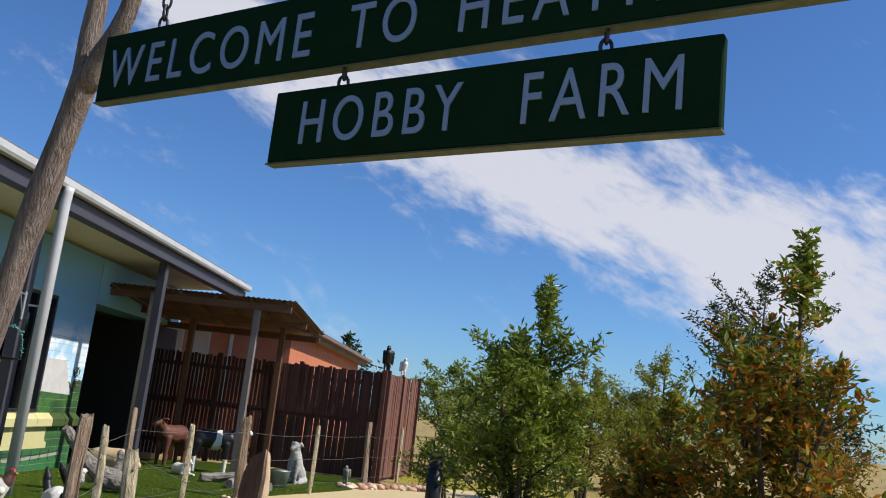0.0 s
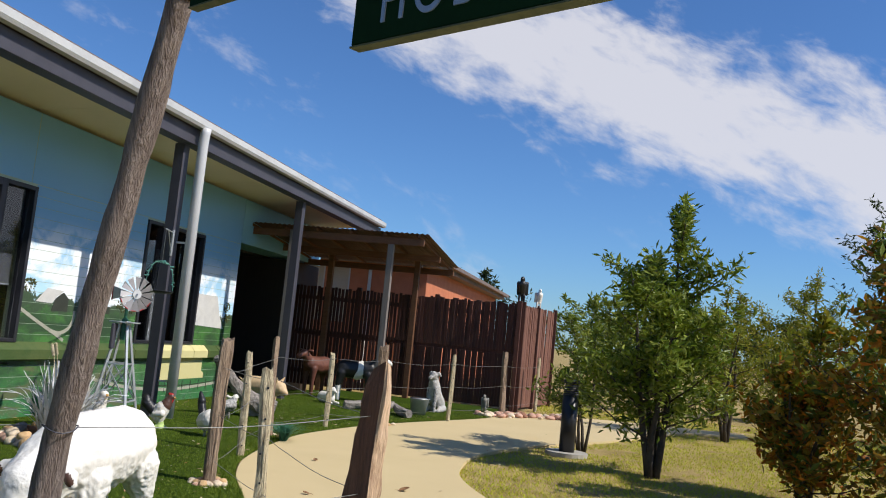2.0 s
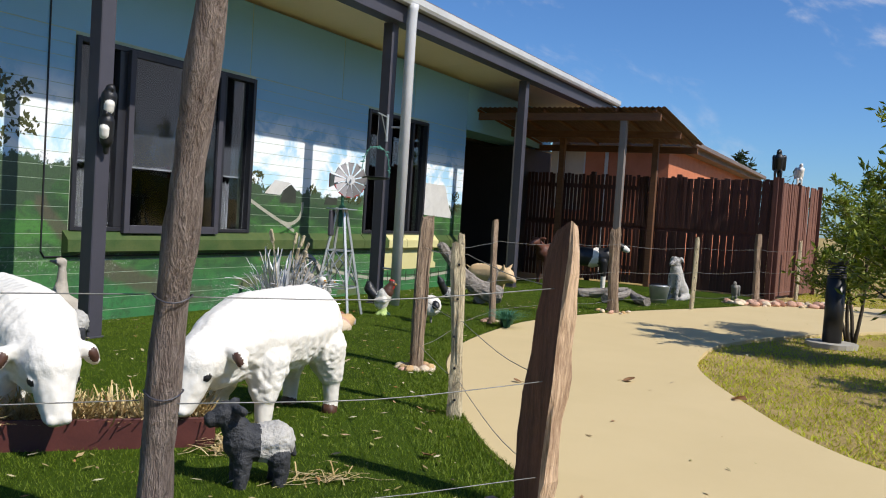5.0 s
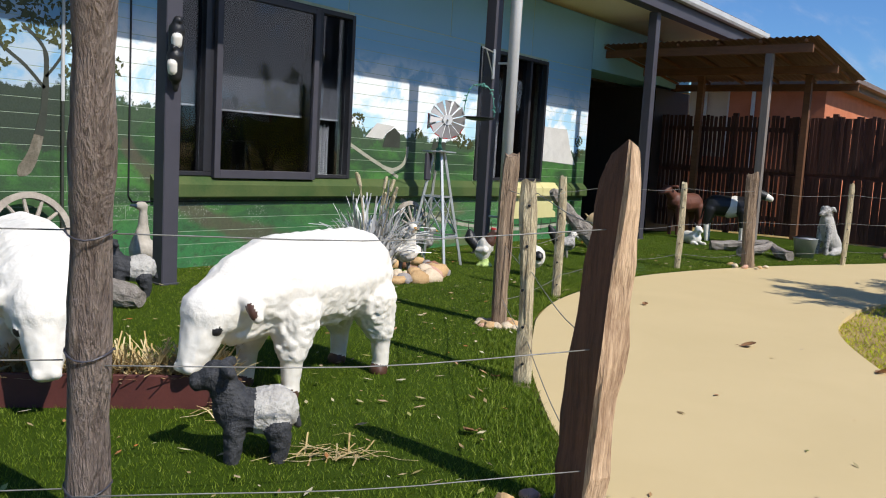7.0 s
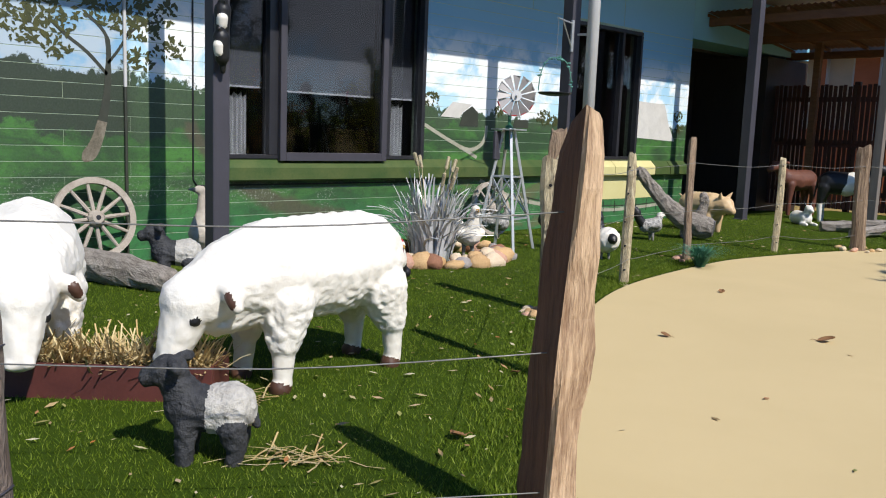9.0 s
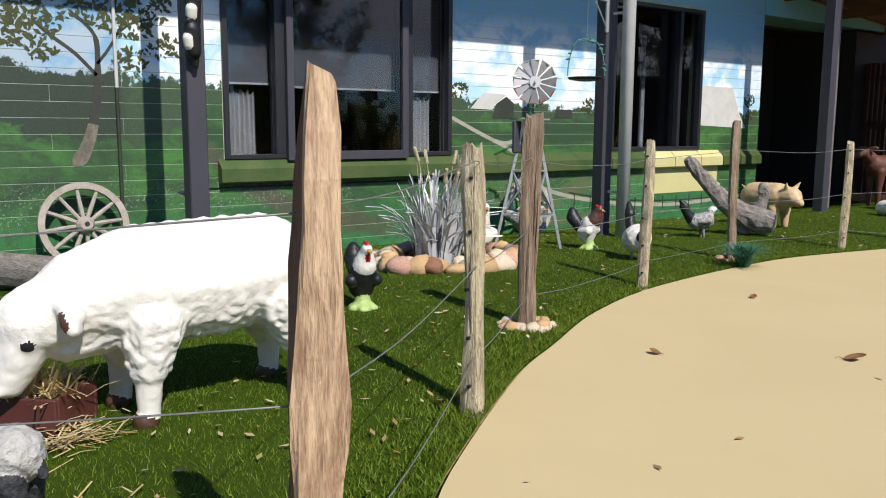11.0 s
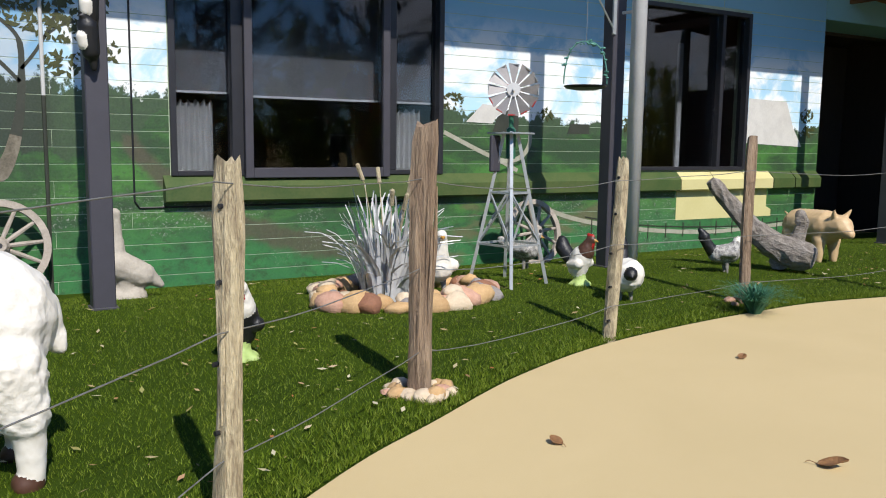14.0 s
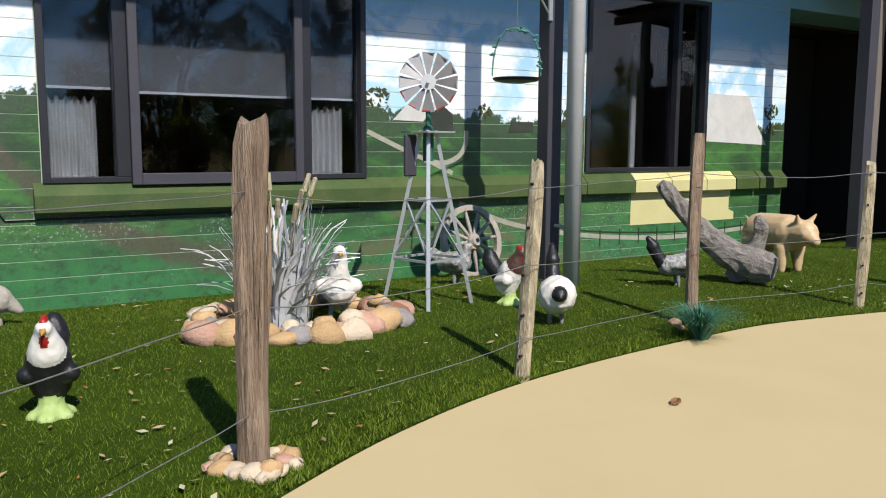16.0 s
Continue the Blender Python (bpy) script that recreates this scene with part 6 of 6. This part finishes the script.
part("root", tubed([(-4.6, 12.0, 0.12), (-4.75, 12.2, 0.05), (-4.85, 12.35, 0.02)], [0.1, 0.07, 0.03], 9, 0.1, 7), M_DRIFT, dw)
for k, (x, y) in enumerate(((-3.75, 14.95), (-3.35, 14.6), (-3.05, 14.75))):
    d = holder("driftwood_branch", pose(x, y, 0, 0, 0, 25 + 50 * k), "silvery driftwood branch lying on the lawn", "driftwood", "driftwood branches")
    part("limb", tubed(smooth_line([(-0.4, 0, 0.09), (-0.1, 0.05, 0.1), (0.2, 0, 0.16 - 0.02 * k), (0.45, 0.05, 0.2)], 3), [0.07, 0.08, 0.075, 0.08, 0.07, 0.07, 0.06, 0.05, 0.045, 0.03], 10, 0.15, 60 + k), M_DRIFT, d)
bk = holder("bucket", pose(-2.86, 15.3, 0), "galvanised metal bucket on the lawn", "bucket")
part("pail", tubed([(0, 0, 0.01), (0, 0, 0.30), (0, 0, 0.31), (0, 0, 0.305), (0, 0, 0.05)], [0.13, 0.175, 0.185, 0.168, 0.12], 20), M_GALV, bk, smooth=True)
part("handle", tubed([(0.18 * math.cos(a), 0.02, 0.29 + 0.05 * math.sin(a)) for a in np.linspace(0, math.pi, 9)], 0.006, 5), M_BLACK, bk)

# ---- bollard ----
bo = holder("path_bollard", pose(-0.02, 12.4, 0), "black cylindrical bollard light with louvred head", "bollard")
part("pad", tubed([(0, 0, -0.03), (0, 0, 0.03)], 0.30, 20), M_CONCRETE, bo, "round concrete pad")
part("post", tubed([(0, 0, 0.02), (0, 0, 0.82)], 0.11, 20), M_BLACK, bo, smooth=True)
for k in range(5):
    part("louvre", tubed([(0, 0, 0.83 + 0.03 * k), (0, 0, 0.845 + 0.03 * k)], [0.115, 0.10], 20), M_STEEL, bo)
part("cap", tubed([(0, 0, 0.985), (0, 0, 1.03), (0, 0, 1.04)], [0.115, 0.115, 0.06], 20), M_BLACK, bo)

# ---- litter ----
M_DEADLEAF = material("curled_brown_leaf", (0.30, 0.15, 0.055), (0.16, 0.075, 0.03), 0.7, 30, 90, 0.4, 0.003)


def curled_leaf(x, y, z, length, turn, label):
    """A dry leaf with a raised, curling blade and a stalk."""
    lf = holder("curled_leaf", pose(x, y, z, 0, 0, turn), label, "leaf", "curled leaves")
    bm, rows_ = bmesh.new(), []
    for k in range(7):
        u = k / 6
        w = 0.42 * length * math.sin(math.pi * min(1, 0.08 + 0.92 * u)) ** 0.8 + 0.002
        lift = 0.004 + 0.28 * length * u * u
        rows_.append([bm.verts.new((length * (u - 0.5), v * w, lift + 0.35 * w * abs(v) + 0.003 * math.sin(5 * u + 3 * v))) for v in (-1, -0.5, 0, 0.5, 1)])
    for a, b in zip(rows_, rows_[1:]):
        for j in range(4):
            bm.faces.new((a[j], a[j + 1], b[j + 1], b[j]))
    ext = bmesh.ops.extrude_face_region(bm, geom=bm.faces[:])
    bmesh.ops.translate(bm, vec=(0, 0, 0.0012), verts=[v for v in ext["geom"] if isinstance(v, bmesh.types.BMVert)])
    part("blade", bm, M_DEADLEAF, lf)
    part("stalk", tubed([(-0.5 * length, 0, 0.005), (-0.8 * length, 0.1 * length, 0.012), (-0.95 * length, 0.12 * length, 0.004)], 0.0016, 5), M_DEADLEAF, lf)


for k, (x, y, z, size) in enumerate(((-1.28, 7.99, 0.008, 0.10), (-2.53, 9.0, 0.008, 0.055), (-1.97, 7.25, 0.008, 0.06), (-1.50, 4.97, 0.024, 0.075), (-1.95, 5.82, 0.024, 0.06))):
    curled_leaf(x, y, z, size, 40 + 75 * k, "dry curled brown leaf lying on the " + ("path" if z < 0.02 else "lawn"))
rng = np.random.default_rng(77)
n = 1100
ly = 2.5 + 13 * rng.uniform(0, 1, n) ** 1.4
lx = np.interp(ly, edge_y, edge_x) - 0.05 - 4.2 * rng.uniform(0, 1, n)
n2 = 40
ly, lx = np.r_[ly, rng.uniform(4, 16, n2)], np.r_[lx, rng.uniform(-1.2, 0.0, n2)]
a = rng.uniform(0, 6.28, len(lx))
L = rng.uniform(0.008, 0.034, len(lx))
c = np.stack([lx, ly, -0.12 * np.clip((-5.6 - lx) / 1.2, 0, 1) + np.where(np.arange(len(lx)) < n, 0.036, 0.012)], 1)
u = np.stack([np.cos(a), np.sin(a), rng.uniform(-0.2, 0.3, len(lx))], 1) * L[:, None]
v = np.stack([-np.sin(a), np.cos(a), rng.uniform(-0.3, 0.3, len(lx))], 1) * (L * 0.35)[:, None]
quads_mesh("fallen_leaves", np.stack([c - u, c - v, c + u, c + v], 1).reshape(-1, 3), np.arange(4 * len(lx)).reshape(-1, 4), M_LITTER, "small dry fallen leaves and bark on turf and path", "leaves")
lf = bmesh.new()
for s in (1, -1):
    vs = [lf.verts.new(p) for p in ((-0.45, 7.9, 0.012), (-0.40, 7.86, 0.05), (-0.36, 7.93, 0.05), (-0.40 + 0.06 * s, 7.95, 0.015))]
    lf.faces.new(vs)
tagged(mesh_object("dry_leaf", lf, M_LITTER), "curled dry brown leaf on the path", "leaf")


# ---- trees ----
def tree(name, x, y, height, spread, stems, leaves, size, mat, label, seed, low=0.12, spires=3, lean=0.0, group="", bark=None, slim=0.5, thin=0.15, upper=None):
    """Several stems with limbs, and a crown of single leaves in loose sprays with gaps."""
    rnd = random.Random(seed)
    t = holder(name, pose(x, y, 0), label, "tree", group)
    tb = bmesh.new()
    tips = []
    for s in range(stems):
        a = 2 * math.pi * s / stems + rnd.uniform(-0.4, 0.4)
        top = height * (1.0 if s == 0 else rnd.uniform(0.6, 0.88))
        r = spread * (0.15 if s == 0 else rnd.uniform(0.25, 0.6))
        pts = [Vector((0.06 * math.cos(a) * (stems > 1) + r * math.cos(a) * u ** 1.4 + 0.05 * math.sin(5 * u + s), 0.06 * math.sin(a) * (stems > 1) + r * math.sin(a) * u ** 1.4, -0.05 + (top * 0.97 + 0.05) * u)) for u in np.linspace(0, 1, 9)]
        w = 0.013 * height
        tube(tb, pts, [w * (1 - 0.9 * k / 8) + 0.003 for k in range(9)], 7, 0.08, seed + s)
        limbs = 16 if s == 0 else 10
        for k in range(limbs):
            u = low + (0.96 - low) * (k + rnd.random()) / limbs
            i = min(7, int(u * 8))
            p = pts[i].lerp(pts[i + 1], u * 8 - i)
            b = rnd.uniform(0, 6.28)
            reach = spread * (1 - slim * u) * rnd.uniform(0.35, 1.0) * (0.25 if u > 0.86 else 1)
            q = p + Vector((math.cos(b) * reach, math.sin(b) * reach, reach * rnd.uniform(0.25, 0.9)))
            m = p.lerp(q, 0.5) + Vector((0, 0, -0.06 * reach))
            tube(tb, [p, m, q], [w * 0.35 * (1 - 0.6 * u) + 0.002, w * 0.2 + 0.002, 0.003], 5)
            tips += [(p, m, q)] * (3 if u < 0.86 else 2)
        tips += [(pts[6], pts[7], pts[8])] * (spires if s == 0 else 2)
    part("trunk", tb, bark or M_STEM, t, smooth=True)
    rng = np.random.default_rng(seed)
    pick = rng.integers(0, len(tips), leaves)
    T = np.array([[list(v) for v in tip] for tip in tips])[pick]
    u = rng.uniform(0.15, 1.08, leaves)[:, None]
    base = np.where(u < 0.5, T[:, 0] + (T[:, 1] - T[:, 0]) * u * 2, T[:, 1] + (T[:, 2] - T[:, 1]) * (u * 2 - 1))
    high = np.clip(base[:, 2:] / height, 0, 1)
    base = base + rng.normal(0, 1, (leaves, 3)) * (0.045 * spread + 0.035) * (1.15 - 0.75 * high)
    d = rng.normal(0, 1, (leaves, 3)) * (1, 1, 0.7) + (0, 0, 0.35)
    d /= np.linalg.norm(d, axis=1)[:, None]
    e = np.cross(d, rng.normal(0, 1, (leaves, 3)))
    e /= np.linalg.norm(e, axis=1)[:, None]
    L = (size * rng.uniform(0.6, 1.25, leaves))[:, None]
    nn = np.cross(d, e)
    verts = np.stack([base, base + d * L * 0.5 + e * L * thin + nn * L * 0.06, base + d * L, base + d * L * 0.5 - e * L * thin + nn * L * 0.06], 1).reshape(-1, 3)
    me = bpy.data.meshes.new("crown")
    me.from_pydata(verts.tolist(), [], np.arange(4 * leaves).reshape(-1, 4).tolist())
    me.materials.append(mat)
    if upper:
        me.materials.append(upper)
        me.polygons.foreach_set("material_index", (high[:, 0] + rng.normal(0, 0.16, leaves) > 0.68).astype(np.int32))
    c = new("crown", me)
    c.parent = t
    return t


tree("young_tree", 1.1, 11.3, 3.55, 1.2, 5, 9500, 0.128, M_LEAF, "young multi-stemmed green leafy tree beside the path", 51, low=0.2, spires=5)
tree("young_tree", 0.15, 12.9, 1.9, 0.8, 4, 3000, 0.10, M_LEAF, "low bushy green tree by the bollard", 52, low=0.35, spires=2)
tree("autumn_tree", 3.75, 9.4, 4.1, 1.5, 5, 9000, 0.13, M_LEAFAUTUMN, "young tree with orange, yellow and green autumn leaves", 53, low=0.08, spires=6, slim=0.72, upper=M_LEAF, thin=0.19)
tree("autumn_tree", 2.75, 10.6, 2.2, 0.88, 5, 4500, 0.13, M_LEAFAUTUMN, "low bush with orange and yellow autumn leaves", 54, low=0.08, upper=M_LEAFYELLOW, thin=0.19)
tree("young_tree", 4.4, 18.9, 3.6, 1.5, 4, 6000, 0.11, M_LEAFYELLOW, "rounded yellow-green tree on the dry lawn", 55, low=0.14)
tree("young_tree", 2.75, 17.6, 3.0, 1.2, 4, 4500, 0.11, M_LEAFYELLOW, "slim yellow-green tree on the dry lawn", 56, low=0.14)
tree("young_tree", 3.2, 23.5, 3.6, 1.5, 4, 4500, 0.13, M_LEAFYELLOW, "yellow-green tree in the far row", 57, low=0.12)
tree("young_tree", 5.4, 25, 4.0, 1.8, 4, 5000, 0.14, M_LEAFYELLOW, "yellow-green tree in the far row", 58, low=0.1)
tree("young_tree", 6.6, 15.5, 3.2, 1.6, 4, 5000, 0.11, M_LEAFAUTUMN, "autumn-coloured tree on the dry lawn", 59, low=0.1)
tree("young_tree", 0.6, 27, 3.4, 2.0, 4, 4500, 0.15, M_LEAF, "green tree behind the slatted fence", 60, low=0.1)
tree("young_tree", 8.2, 21, 4.0, 2.0, 4, 5000, 0.13, M_LEAFYELLOW, "yellow-green tree on the dry lawn", 61, low=0.1)
tree("young_tree", 2.0, 33, 4.4, 2.4, 4, 4500, 0.18, M_LEAFYELLOW, "yellow-green tree far down the yard", 62, low=0.1)
tree("gum_tree", 13.2, 39.5, 10.4, 3.6, 4, 5500, 0.26, M_LEAFDARK, "tall dark gum tree in the distance", 63, low=0.4, spires=3, slim=0.15, bark=M_BARK)
rnd = random.Random(70)
for k in range(13):
    x = -14 + 6.0 * k + rnd.uniform(-1.5, 1.5)
    tree("far_tree", x, 58 + rnd.uniform(-5, 6), rnd.uniform(4.2, 6.5), 4.0, 3, 2600, 0.4, rnd.choice((M_LEAFDARK, M_LEAF)), "dark green tree on the far boundary", 80 + k, low=0.08, group="boundary trees")
# Unseen trees added across the yard, so the window glass reflects dark.
for k in range(6):
    tree("far_tree", 17 + rnd.uniform(-1, 2), -14 + 7 * k, 8.5, 4.0, 4, 7500, 0.24, M_LEAFDARK, "unseen dark green tree added to darken window reflections", 110 + k, low=0.08, group="boundary trees")
